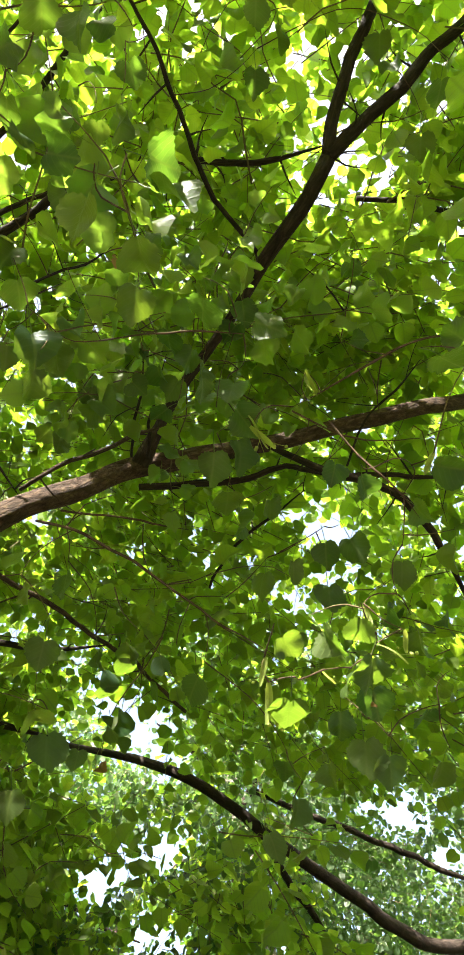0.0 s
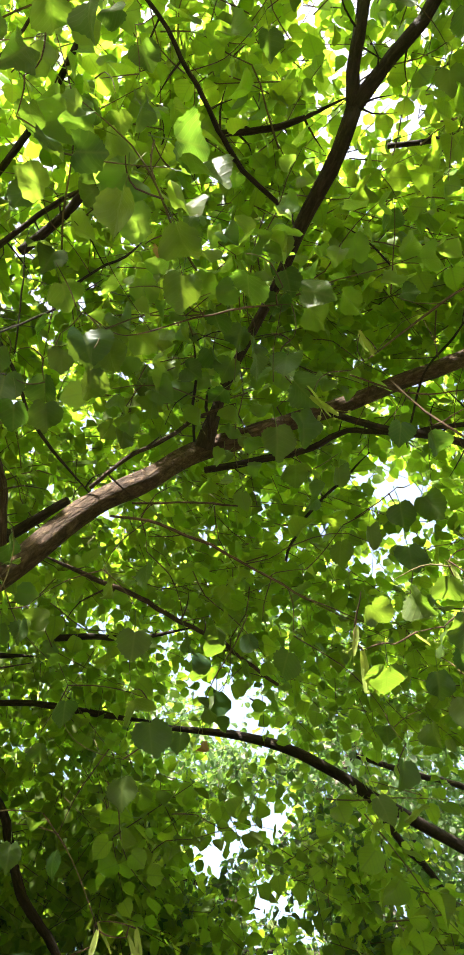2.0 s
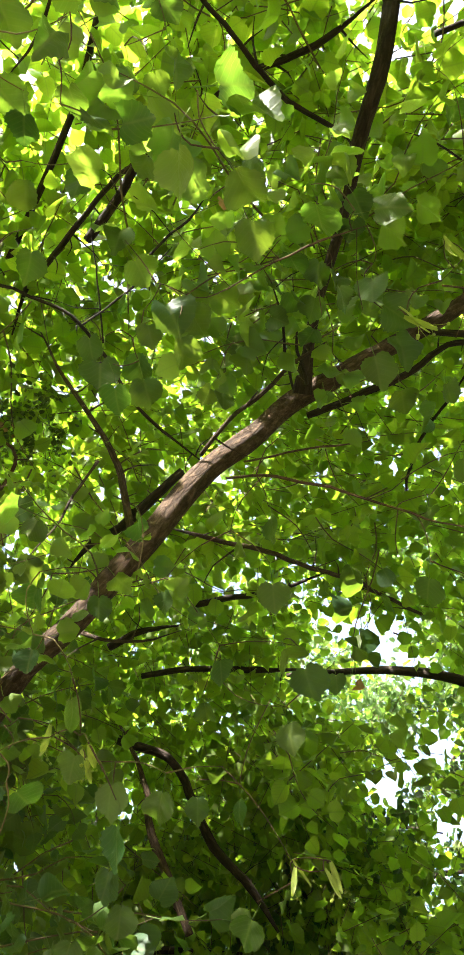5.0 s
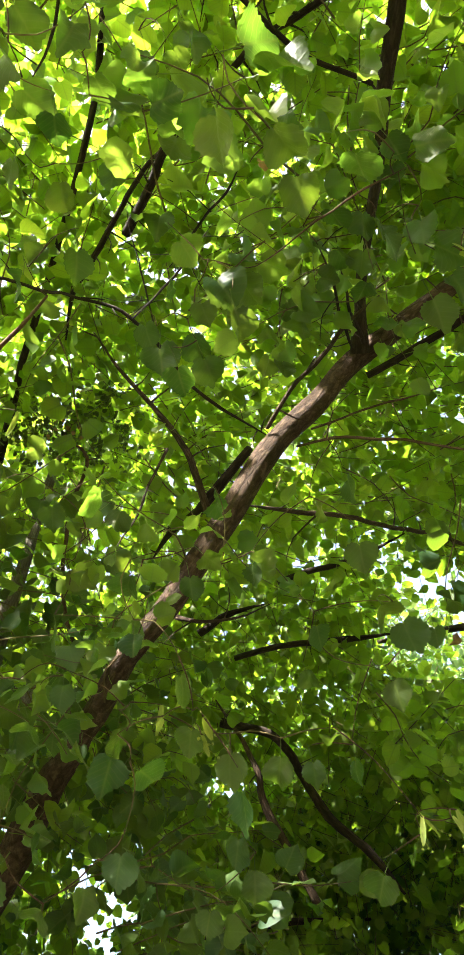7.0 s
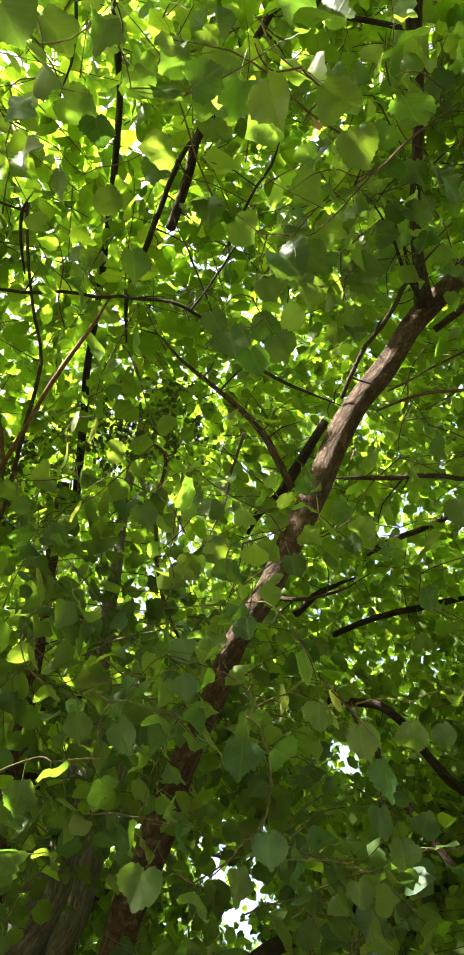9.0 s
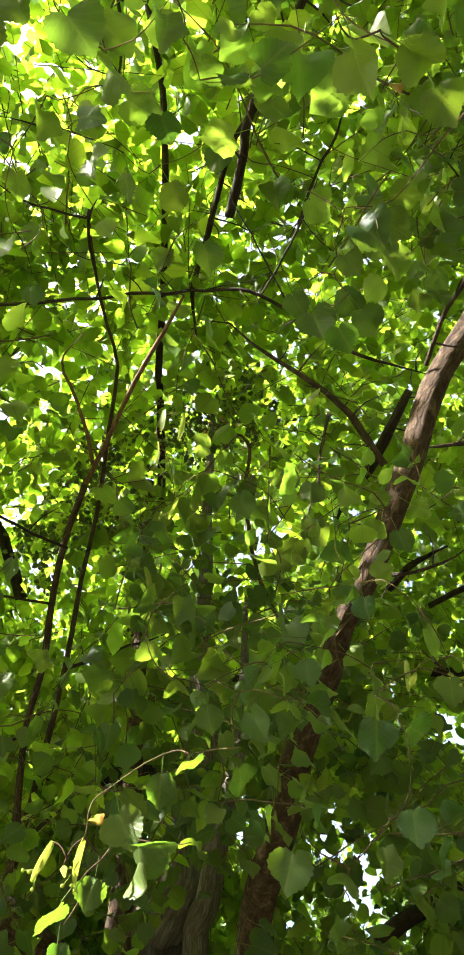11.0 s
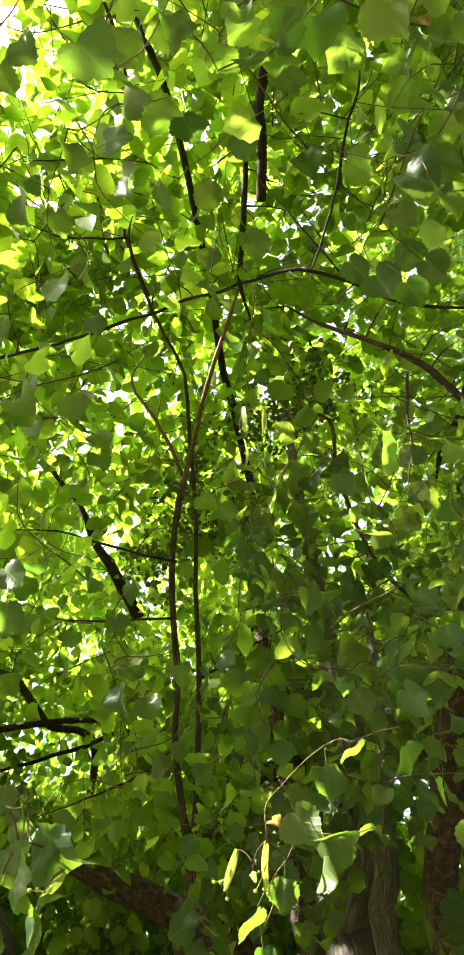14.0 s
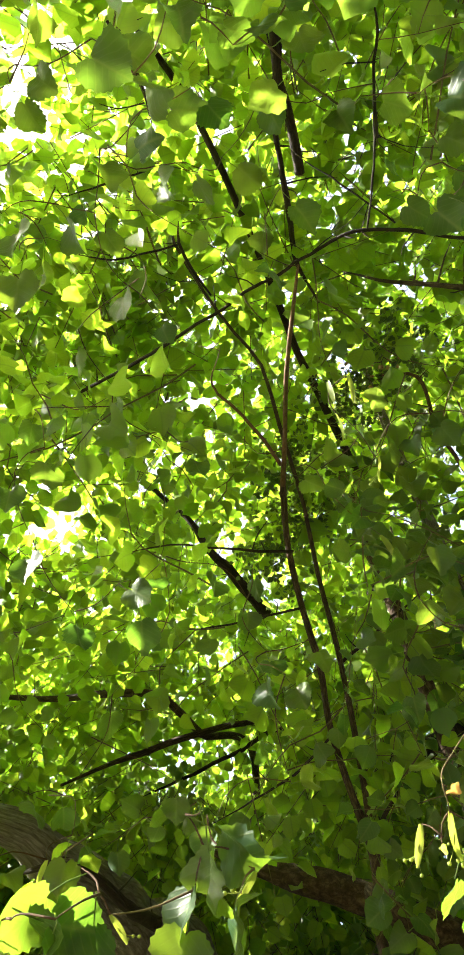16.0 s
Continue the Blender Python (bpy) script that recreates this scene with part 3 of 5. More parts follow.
stem("branch", linden, BARK_SHADED, (-0.424, 0.805, 4.629, 0.0195), (-0.242, 0.714, 4.593, 0.0192), (-0.088, 0.615, 4.568, 0.0177), (0.033, 0.564, 4.518, 0.0162), (0.124, 0.532, 4.460, 0.0136), (0.412, 0.482, 4.377, 0.0123), (0.576, 0.480, 4.285, 0.0120), (0.685, 0.469, 4.272, 0.0110), (0.869, 0.432, 4.285, 0.0077))
stem("branch", linden, BARK_SHADED, (1.219, 0.744, 4.836, 0.0125), (1.423, 0.754, 4.790, 0.0125), (1.583, 0.782, 4.741, 0.0125), (1.769, 0.819, 4.679, 0.0125))
stem("branch", linden, BARK_SHADED, (0.143, -0.062, 3.879, 0.0048), (0.199, 0.033, 3.866, 0.0057), (0.256, 0.146, 3.840, 0.0067), (0.304, 0.287, 3.858, 0.0071), (0.343, 0.394, 3.901, 0.0083), (0.421, 0.528, 3.979, 0.0089), (0.574, 0.730, 4.058, 0.0086))
stem("twig", linden, SHOOT, (-0.225, 1.197, 3.232, 0.0038), (-0.121, 1.157, 3.116, 0.0042), (-0.002, 1.177, 3.019, 0.0041), (0.094, 1.211, 2.917, 0.0034), (0.193, 1.210, 2.776, 0.0028), (0.306, 1.206, 2.635, 0.0018))
stem("twig", linden, SHOOT, (-0.179, 1.349, 3.487, 0.0038), (-0.046, 1.336, 3.409, 0.0037), (0.098, 1.328, 3.325, 0.0036), (0.205, 1.340, 3.296, 0.0024))
stem("twig", linden, BARK_SHADED, (0.403, 2.485, 4.198, 0.0059), (0.429, 2.396, 4.253, 0.0068), (0.582, 2.176, 4.248, 0.0077), (0.719, 2.011, 4.210, 0.0074), (0.846, 1.859, 4.165, 0.0054))
stem("twig", linden, BARK_SHADED, (0.109, 0.762, 3.335, 0.0031), (0.101, 0.858, 3.334, 0.0037), (0.073, 0.964, 3.329, 0.0044), (0.055, 1.101, 3.363, 0.0040))
stem("twig", linden, SHOOT, (-0.005, 0.625, 3.084, 0.0018), (0.102, 0.614, 3.070, 0.0022), (0.225, 0.616, 3.069, 0.0027), (0.324, 0.631, 3.077, 0.0018))
stem("twig", linden, SHOOT, (0.943, 0.723, 3.199, 0.0031), (0.784, 0.704, 3.121, 0.0034), (0.655, 0.727, 3.070, 0.0033), (0.532, 0.754, 3.015, 0.0023), (0.416, 0.770, 2.965, 0.0018))
stem("twig", linden, SHOOT, (0.427, 0.802, 3.003, 0.0023), (0.523, 0.857, 3.009, 0.0024), (0.624, 0.907, 3.017, 0.0024), (0.800, 0.957, 3.071, 0.0021))
stem("twig", linden, SHOOT, (0.450, 0.724, 2.807, 0.0020), (0.487, 0.756, 2.717, 0.0024), (0.523, 0.774, 2.637, 0.0023), (0.573, 0.834, 2.588, 0.0015))
stem("twig", linden, BARK_SHADED, (-0.233, 0.675, 3.582, 0.0044), (-0.117, 0.617, 3.537, 0.0037), (-0.016, 0.574, 3.485, 0.0036), (0.066, 0.514, 3.448, 0.0025))
stem("twig", linden, BARK_SHADED, (0.636, 0.673, 3.658, 0.0024), (0.693, 0.720, 3.615, 0.0030), (0.740, 0.782, 3.565, 0.0030))
stem("twig", linden, BARK_SHADED, (1.039, 0.989, 3.612, 0.0032), (0.988, 1.118, 3.657, 0.0047), (0.943, 1.302, 3.787, 0.0044), (0.890, 1.499, 3.788, 0.0046))
stem("limb", neighbour, BARK_SHADED, (1.200, 10.500, 2.200, 0.1300), (3.540, 7.951, 3.957, 0.0639), (2.156, 6.729, 4.190, 0.0575), (1.626, 6.228, 4.384, 0.0505), (1.282, 5.924, 4.532, 0.0472), (0.906, 5.586, 4.709, 0.0464), (0.642, 5.393, 4.889, 0.0440), (0.329, 5.209, 5.073, 0.0415), (0.008, 5.182, 5.276, 0.0373), (-0.355, 5.198, 5.458, 0.0278), (-0.895, 5.283, 5.749, 0.0183), sides=12, clear=1)
stem("branch", neighbour, BARK_SHADED, (0.860, 5.570, 4.729, 0.0293), (1.073, 6.028, 4.504, 0.0298), (1.261, 6.363, 4.365, 0.0278), (1.448, 6.749, 4.193, 0.0257))
stem("branch", neighbour, BARK_SHADED, (0.906, 5.656, 5.150, 0.0235), (1.297, 5.810, 4.971, 0.0261), (1.691, 5.941, 4.807, 0.0261), (2.083, 6.086, 4.634, 0.0261), (2.473, 6.248, 4.450, 0.0235), (2.862, 6.517, 4.438, 0.0189), clear=0)
stem("branch", neighbour, BARK_SHADED, (-1.473, 7.017, 5.435, 0.0229), (-0.863, 7.089, 5.268, 0.0229), (-0.603, 7.257, 5.105, 0.0229), (-0.226, 7.392, 4.942, 0.0201))
stem("branch", neighbour, BARK_SHADED, (-0.997, 3.204, 4.904, 0.0233), (-0.785, 3.318, 4.947, 0.0198), (-0.527, 3.452, 4.977, 0.0182), (-0.153, 3.548, 5.036, 0.0124), clear=0)
stem("branch", neighbour, BARK_SHADED, (-1.693, 3.360, 5.027, 0.0283), (-1.472, 3.348, 5.039, 0.0243), (-1.199, 3.411, 4.997, 0.0162), clear=0)
stem("branch", neighbour, BARK_SHADED, (-1.703, 3.877, 5.144, 0.0219), (-1.321, 3.962, 5.087, 0.0219), (-0.940, 4.196, 5.046, 0.0246), (-0.609, 4.308, 4.968, 0.0201), clear=0)
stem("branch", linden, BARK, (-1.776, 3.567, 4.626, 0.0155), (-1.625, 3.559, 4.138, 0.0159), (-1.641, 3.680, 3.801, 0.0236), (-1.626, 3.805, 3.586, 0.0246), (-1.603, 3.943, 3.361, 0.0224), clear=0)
stem("branch", linden, BARK_SHADED, (-1.985, 4.005, 4.798, 0.0337), (-1.691, 4.253, 4.620, 0.0295), (-1.621, 4.517, 4.180, 0.0324), (-1.464, 4.764, 3.877, 0.0297), (-1.388, 4.935, 3.629, 0.0271), clear=0)
stem("branch", linden, BARK, (-0.305, 1.315, 3.580, 0.0071), (-0.170, 1.237, 3.573, 0.0079), (-0.031, 1.188, 3.571, 0.0078), (0.098, 1.143, 3.564, 0.0066), (0.214, 1.110, 3.546, 0.0046))
stem("branch", linden, BARK, (-0.659, 1.501, 3.608, 0.0153), (-0.635, 1.403, 3.706, 0.0143), (-0.625, 1.333, 3.794, 0.0134), (-0.631, 1.216, 3.937, 0.0102), (-0.683, 1.087, 4.080, 0.0081), (-0.706, 0.932, 4.247, 0.0071))
stem("branch", linden, BARK, (-0.517, 1.491, 3.517, 0.0074), (-0.418, 1.643, 3.552, 0.0088), (-0.239, 1.855, 3.558, 0.0091), (-0.039, 2.183, 3.611, 0.0086), (0.200, 2.659, 3.690, 0.0081))
stem("twig", linden, BARK, (-0.851, 1.476, 3.192, 0.0088), (-0.787, 1.488, 3.146, 0.0056), (-0.681, 1.521, 3.101, 0.0042), (-0.561, 1.565, 3.116, 0.0030))
stem("twig", linden, BARK, (-0.636, 1.219, 3.667, 0.0055), (-0.805, 1.243, 3.472, 0.0039), (-0.933, 1.240, 3.308, 0.0025))
stem("twig", linden, BARK_SHADED, (0.130, 1.390, 3.830, 0.0082), (0.164, 1.126, 3.758, 0.0044), (0.210, 0.960, 3.753, 0.0030))
stem("branch", linden, BARK_SHADED, (0.230, 0.551, 4.621, 0.0171), (0.097, 0.571, 4.623, 0.0162), (-0.018, 0.616, 4.617, 0.0118), (-0.195, 0.645, 4.660, 0.0098), (-0.532, 0.790, 4.699, 0.0131), (-0.782, 0.914, 4.781, 0.0111), (-0.953, 1.061, 4.754, 0.0115))
stem("limb", linden, BARK_SHADED, (-1.845, 1.527, 4.855, 0.0228), (-1.570, 1.337, 5.019, 0.0213), (-1.324, 1.158, 5.151, 0.0197), (-1.015, 0.953, 5.156, 0.0163), (-0.730, 0.770, 5.259, 0.0159), (-0.447, 0.572, 5.370, 0.0166), (-0.226, 0.415, 5.553, 0.0166), (-0.068, 0.255, 5.709, 0.0166), (0.123, 0.083, 6.129, 0.0140), (0.768, -0.415, 7.778, 0.0087), sides=12)
stem("branch", linden, BARK_SHADED, (-0.327, 0.141, 4.069, 0.0046), (-0.187, 0.070, 4.169, 0.0056), (-0.076, -0.014, 4.264, 0.0056))
stem("twig", linden, BARK_SHADED, (-0.802, -0.039, 4.312, 0.0034), (-0.781, 0.115, 4.241, 0.0041), (-0.687, 0.298, 4.188, 0.0041))
stem("twig", linden, BARK_SHADED, (-0.586, 0.255, 4.013, 0.0031), (-0.647, 0.266, 3.979, 0.0057), (-0.725, 0.321, 3.976, 0.0051), (-0.796, 0.392, 3.967, 0.0032))
stem("twig", linden, BARK_SHADED, (-0.634, -0.105, 4.423, 0.0027), (-0.562, 0.020, 4.390, 0.0041), (-0.488, 0.168, 4.346, 0.0034))
stem("branch", linden, BARK_SHADED, (-1.402, 0.023, 4.494, 0.0077), (-1.154, 0.275, 4.353, 0.0074), (-0.943, 0.474, 4.283, 0.0065), (-0.742, 0.667, 4.212, 0.0064), (-0.616, 0.789, 4.145, 0.0062), (-0.531, 0.877, 4.077, 0.0069), (-0.497, 1.029, 4.012, 0.0069), (-0.479, 1.190, 3.936, 0.0062), (-0.438, 1.314, 3.890, 0.0069), (-0.347, 1.509, 3.828, 0.0069))
stem("branch", linden, BARK_SHADED, (-0.427, 1.491, 3.802, 0.0153), (-0.615, 1.560, 3.802, 0.0205), (-0.773, 1.624, 3.819, 0.0212), (-0.910, 1.661, 3.859, 0.0147), (-1.049, 1.741, 3.875, 0.0101))
stem("twig", linden, BARK_SHADED, (-0.527, 0.912, 4.060, 0.0035), (-0.356, 0.870, 4.038, 0.0041), (-0.210, 0.824, 4.007, 0.0039), (-0.101, 0.771, 3.962, 0.0031))
stem("twig", linden, BARK_SHADED, (-0.323, 0.644, 4.293, 0.0028), (-0.407, 0.811, 4.167, 0.0035), (-0.480, 0.996, 4.037, 0.0035))
stem("branch", linden, SHOOT, (-1.088, 1.157, 4.163, 0.0048), (-1.037, 1.298, 4.113, 0.0076), (-1.208, 1.399, 3.982, 0.0086), (-1.345, 1.517, 3.797, 0.0084), (-1.413, 1.632, 3.645, 0.0083), (-1.442, 1.769, 3.560, 0.0073))
stem("stem", sucker, BARK, (-3.900, 1.700, 0.000, 0.0341), (-3.246, 1.436, 3.048, 0.0254), (-2.961, 1.361, 3.191, 0.0231), (-2.767, 1.299, 3.293, 0.0231), (-2.625, 1.220, 3.400, 0.0154), (-2.391, 1.110, 3.567, 0.0134), (-2.171, 1.042, 3.685, 0.0134), (-1.927, 0.936, 3.820, 0.0132), (-1.722, 0.861, 3.922, 0.0130), (-1.502, 0.818, 4.029, 0.0129), sides=12, step=0.05, clear=1)
stem("stem", sucker, REDDISH, (-1.523, 0.823, 4.017, 0.0112), (-1.288, 0.769, 3.981, 0.0088), (-1.002, 0.676, 3.867, 0.0079), (-0.760, 0.619, 3.777, 0.0066), (-0.588, 0.545, 3.597, 0.0033), clear=0, label='reddish upper shoot')
stem("branch", sucker, REDDISH, (-1.450, 0.810, 4.060, 0.0088), (-1.336, 0.694, 4.107, 0.0071), (-1.250, 0.573, 4.142, 0.0061), (-1.182, 0.498, 4.149, 0.0045), (-1.004, 0.479, 4.069, 0.0035))
stem("stem", sucker, BARK, (-2.776, 1.304, 3.286, 0.0172), (-2.602, 1.270, 3.415, 0.0135), (-2.394, 1.216, 3.581, 0.0127), (-2.143, 1.139, 3.743, 0.0117), (-1.907, 1.052, 3.962, 0.0099), (-1.673, 0.979, 4.114, 0.0089), (-1.388, 0.854, 4.314, 0.0089), (-1.185, 0.763, 4.457, 0.0078), (-1.088, 0.647, 4.556, 0.0069), (-0.938, 0.491, 4.579, 0.0067), (-0.764, 0.340, 4.612, 0.0065), (-0.710, 0.334, 4.642, 0.0037), sides=10)
stem("branch", sucker, BARK_SHADED, (-2.740, 1.310, 3.303, 0.0115), (-2.635, 1.342, 3.344, 0.0091), (-2.508, 1.465, 3.418, 0.0058), (-2.373, 1.630, 3.479, 0.0042))
stem("branch", sucker, BARK_SHADED, (-1.752, 0.886, 3.896, 0.0064), (-1.753, 0.703, 3.887, 0.0054), (-1.751, 0.530, 3.901, 0.0046), (-1.778, 0.395, 3.943, 0.0038), (-1.897, 0.117, 3.998, 0.0031))
stem("branch", sucker, BARK_SHADED, (-1.954, 0.955, 3.798, 0.0056), (-2.014, 0.752, 3.792, 0.0048), (-2.083, 0.598, 3.821, 0.0039), (-2.153, 0.419, 3.859, 0.0024))
stem("branch", sucker, BARK_SHADED, (-2.172, 1.155, 3.722, 0.0076), (-2.065, 1.289, 3.781, 0.0068), (-2.010, 1.439, 3.867, 0.0053), (-1.958, 1.571, 3.959, 0.0036))
stem("branch", sucker, BARK_SHADED, (-2.410, 1.120, 3.553, 0.0057), (-2.539, 1.025, 3.525, 0.0057), (-2.645, 0.869, 3.476, 0.0048), (-2.781, 0.653, 3.436, 0.0039))
stem("trunk", linden, BARK_GREY, (-3.750, 2.750, -0.150, 0.3400), (-3.700, 2.720, 0.500, 0.2400), (-3.550, 2.620, 1.800, 0.1900), (-3.441, 2.459, 3.279, 0.1683), (-3.249, 2.419, 3.448, 0.1611), (-2.991, 2.372, 3.650, 0.1473), (-2.796, 2.345, 3.874, 0.1183), (-2.580, 2.273, 4.131, 0.0842), (-2.398, 2.171, 4.386, 0.0587), (-2.225, 2.084, 4.630, 0.0460), (-2.052, 2.032, 4.978, 0.0334), (-1.844, 1.997, 5.575, 0.0283), (-1.591, 1.962, 6.192, 0.0088), sides=40, step=0.06, rough=0.10, clear=2, until=5, label='grey fissured trunk')
stem("stem", linden, BARK_GREY, (-3.500, 2.850, 0.200, 0.1300), (-3.400, 2.800, 1.600, 0.1000), (-3.141, 2.517, 3.145, 0.0678), (-2.870, 2.390, 3.334, 0.0619), (-2.655, 2.313, 3.471, 0.0560), (-2.530, 2.309, 3.651, 0.0485), (-2.353, 2.324, 3.967, 0.0352), (-2.172, 2.282, 4.313, 0.0236), (-2.020, 2.243, 4.644, 0.0088), sides=14)
stem("stem", linden, BARK, (-3.750, 2.500, 0.300, 0.1000), (-3.600, 2.400, 1.800, 0.0850), (-3.344, 2.195, 3.214, 0.0649), (-3.196, 2.110, 3.386, 0.0628), (-2.999, 2.037, 3.633, 0.0523), (-2.761, 1.929, 3.979, 0.0480), (-2.542, 1.835, 4.308, 0.0416), (-2.303, 1.712, 4.600, 0.0375), (-2.057, 1.564, 4.787, 0.0341), (-1.813, 1.416, 4.913, 0.0303), sides=16)
stem("limb", linden, BARK, (-4.013, 2.591, 3.359, 0.0986), (-3.944, 2.263, 3.492, 0.0953), (-3.887, 2.000, 3.601, 0.0887), (-3.887, 1.762, 3.729, 0.0865), (-3.909, 1.520, 3.848, 0.0842), (-3.930, 1.180, 4.010, 0.0500), (-3.990, 1.000, 4.120, 0.0200), sides=16, step=0.06, clear=1, label='dark bough reaching sideways from the trunk')
stem("limb", west, BARK_GREY, (-8.600, 1.400, 1.900, 0.2200), (-5.400, 1.400, 1.900, 0.1900), (-4.476, 0.921, 3.606, 0.1873), (-3.708, 0.490, 3.556, 0.1524), (-3.279, 0.223, 3.513, 0.1240), (-2.990, 0.002, 3.498, 0.0929), (-2.831, -0.215, 3.530, 0.0628), (-2.859, -0.560, 3.733, 0.0372), sides=22, step=0.06, rough=0.08, clear=1, label='thick grey mossy limb')
stem("branch", west, BARK_SHADED, (-3.455, 0.517, 3.449, 0.0350), (-3.121, 0.337, 3.329, 0.0244), (-2.926, 0.221, 3.327, 0.0187), (-2.841, 0.110, 3.334, 0.0172), (-2.868, 0.000, 3.353, 0.0149), (-2.949, -0.108, 3.377, 0.0116))
stem("limb", west, BARK, (-8.400, 1.400, 3.500, 0.0540), (-5.103, 1.757, 5.366, 0.0298), (-4.388, 1.173, 5.335, 0.0273), (-4.113, 0.944, 5.315, 0.0289), (-3.972, 0.770, 5.324, 0.0284), (-3.956, 0.448, 5.310, 0.0278), (-4.048, 0.125, 5.357, 0.0227), (-4.106, -0.242, 5.434, 0.0177), sides=12, clear=0)
stem("limb", west, BARK, (-4.382, 1.623, 5.439, 0.0198), (-4.323, 1.301, 5.331, 0.0245), (-4.363, 1.022, 5.276, 0.0241), (-4.440, 0.713, 5.209, 0.0236), (-4.545, 0.506, 5.213, 0.0171), (-4.744, 0.179, 5.205, 0.0105), sides=12, clear=0)
stem("branch", west, BARK_SHADED, (-4.341, 2.340, 5.483, 0.0205), (-4.388, 1.809, 5.381, 0.0184), (-4.564, 1.432, 5.281, 0.0167), (-4.786, 1.086, 5.265, 0.0139), (-4.975, 0.784, 5.254, 0.0083))
stem("branch", west, BARK_SHADED, (-3.277, 1.467, 5.371, 0.0411), (-3.157, 1.312, 5.480, 0.0395), (-3.052, 1.179, 5.576, 0.0379), (-2.980, 1.070, 5.646, 0.0284), (-2.831, 0.866, 5.903, 0.0193), (-2.649, 0.479, 6.231, 0.0148), (-2.492, 0.211, 6.511, 0.0134), sides=10, clear=0, until=3)
stem("trunk", west, BARK_GREY, (-8.600, 1.400, -0.100, 0.3400), (-8.600, 1.400, 1.500, 0.2500), (-8.500, 1.400, 4.000, 0.2000), (-8.400, 1.500, 7.000, 0.1200), (-8.300, 1.500, 9.500, 0.0400), sides=20)
stem("trunk", neighbour, BARK_GREY, (1.200, 10.500, -0.100, 0.3600), (1.200, 10.500, 1.500, 0.2600), (1.250, 10.400, 4.500, 0.2000), (1.300, 10.300, 7.500, 0.1200), (1.300, 10.300, 10.000, 0.0400), sides=20)
stem("trunk", north, BARK_GREY, (-5.600, 9.600, -0.100, 0.3400), (-5.600, 9.600, 1.500, 0.2500), (-5.500, 9.500, 4.500, 0.2000), (-5.500, 9.400, 7.000, 0.1000), (-5.500, 9.400, 8.800, 0.0400), sides=20)
stem("trunk", unseen_south, BARK_GREY, (1.400, -9.400, -0.100, 0.3400), (1.400, -9.400, 1.500, 0.2500), (1.400, -9.400, 4.500, 0.2000), (1.300, -9.300, 5.800, 0.1000), (1.300, -9.300, 6.700, 0.0400), sides=20)

def crown_limbs(tree, x, y, top, reach, count, start=0.0, sweep=360.0):
    """Limbs that carry a crown outward from the trunk."""
    rng = random.Random(round(x * 100))
    for k in range(count):
        a = radians(start + sweep * (k + rng.uniform(-0.3, 0.3)) / count)
        z = 2.6 + (top - 3.6) * (k * 0.618 % 1)
        far = reach * (1.0 - 0.45 * (z - 2.6) / top) * rng.uniform(0.75, 1.0)
        u, v = math.cos(a), math.sin(a)
        stem("limb", tree, BARK_SHADED, (x, y, z, 0.075), (x + u * far * 0.35, y + v * far * 0.35, z + far * 0.22, 0.055),
             (x + u * far * 0.7 - v * 0.2, y + v * far * 0.7 + u * 0.2, z + far * 0.36, 0.035), (x + u * far, y + v * far, z + far * 0.38, 0.010), sides=8)


shown = list(LINES)
crown_limbs(neighbour, 1.2, 10.45, 9.0, 4.0, 9)
crown_limbs(west, -8.55, 1.4, 8.5, 3.6, 8)
crown_limbs(unseen_south, 1.4, -9.4, 6.6, 3.6, 8)
crown_limbs(north, -5.55, 9.55, 8.5, 4.0, 9)
crown_limbs(linden, -3.5, 2.6, 7.6, 4.0, 6, 60, 170)
LINES[:] = shown

# ---- foliage ----
LINES.append((Vector((-1.23, 1.23, 4.43)), Vector((-1.09, 1.21, 4.32))))       # the dry tuft
LINE_PTS = np.array([a.lerp(c, t) for a, c in LINES for t in (0, 0.33, 0.67)])
LINE_WAY = LINE_PTS - HEART
LINE_FAR = np.linalg.norm(LINE_WAY, axis=1)
LINE_WAY = LINE_WAY / LINE_FAR[:, None]


def in_sight(p, cone=3.2, left=0.2):
    """Fewer shoots hang between the clear space and the large limbs."""
    q = p - HEART
    d = np.linalg.norm(q, axis=1)
    share = np.ones(len(p))
    for s in range(0, len(p), 20000):
        dots = (q[s:s + 20000] / d[s:s + 20000, None]) @ LINE_WAY.T
        hides = (dots > math.cos(radians(cone))) & (d[s:s + 20000, None] < LINE_FAR[None] + 0.1)
        share[s:s + 20000] = np.where(hides.any(axis=1), left, 1)
    return share


def thinning(p):
    az, el, d = aimed(p)
    share = gaps(p, 2.6, 0.12) * in_sight(p)
    share *= np.where((az > -22) & (el < 46), np.where(az < -6, 0.7, 0.45), 1) * np.where(el >= 46, np.where((az > -5) & (el < 70), 0.86, 0.84), 1)
    share *= np.where(el > 62, 0.8, 1)
    share *= np.where((p[:, 1] < -1.3 + 0.5 * clumps(p, 0.8, 2.2)) & (el < 72), np.where((az < -60) & (az > -140), 0.85, 0.46), 1)       # the crown is thinner behind
    share *= np.where((el < 38) & (d < 4.8), np.where(az < -45, 0.35, 0.5), 1.0)
    return share


def outlook(p):
    return gaps(p) * in_sight(p)


def aside(p):
    return gaps(p) * in_sight(p, 4.0, 0.03)


def top_fill(p):
    az, el, d = aimed(p)
    return np.where(el > 66, gaps(p, 2.6, 0.3), 0)


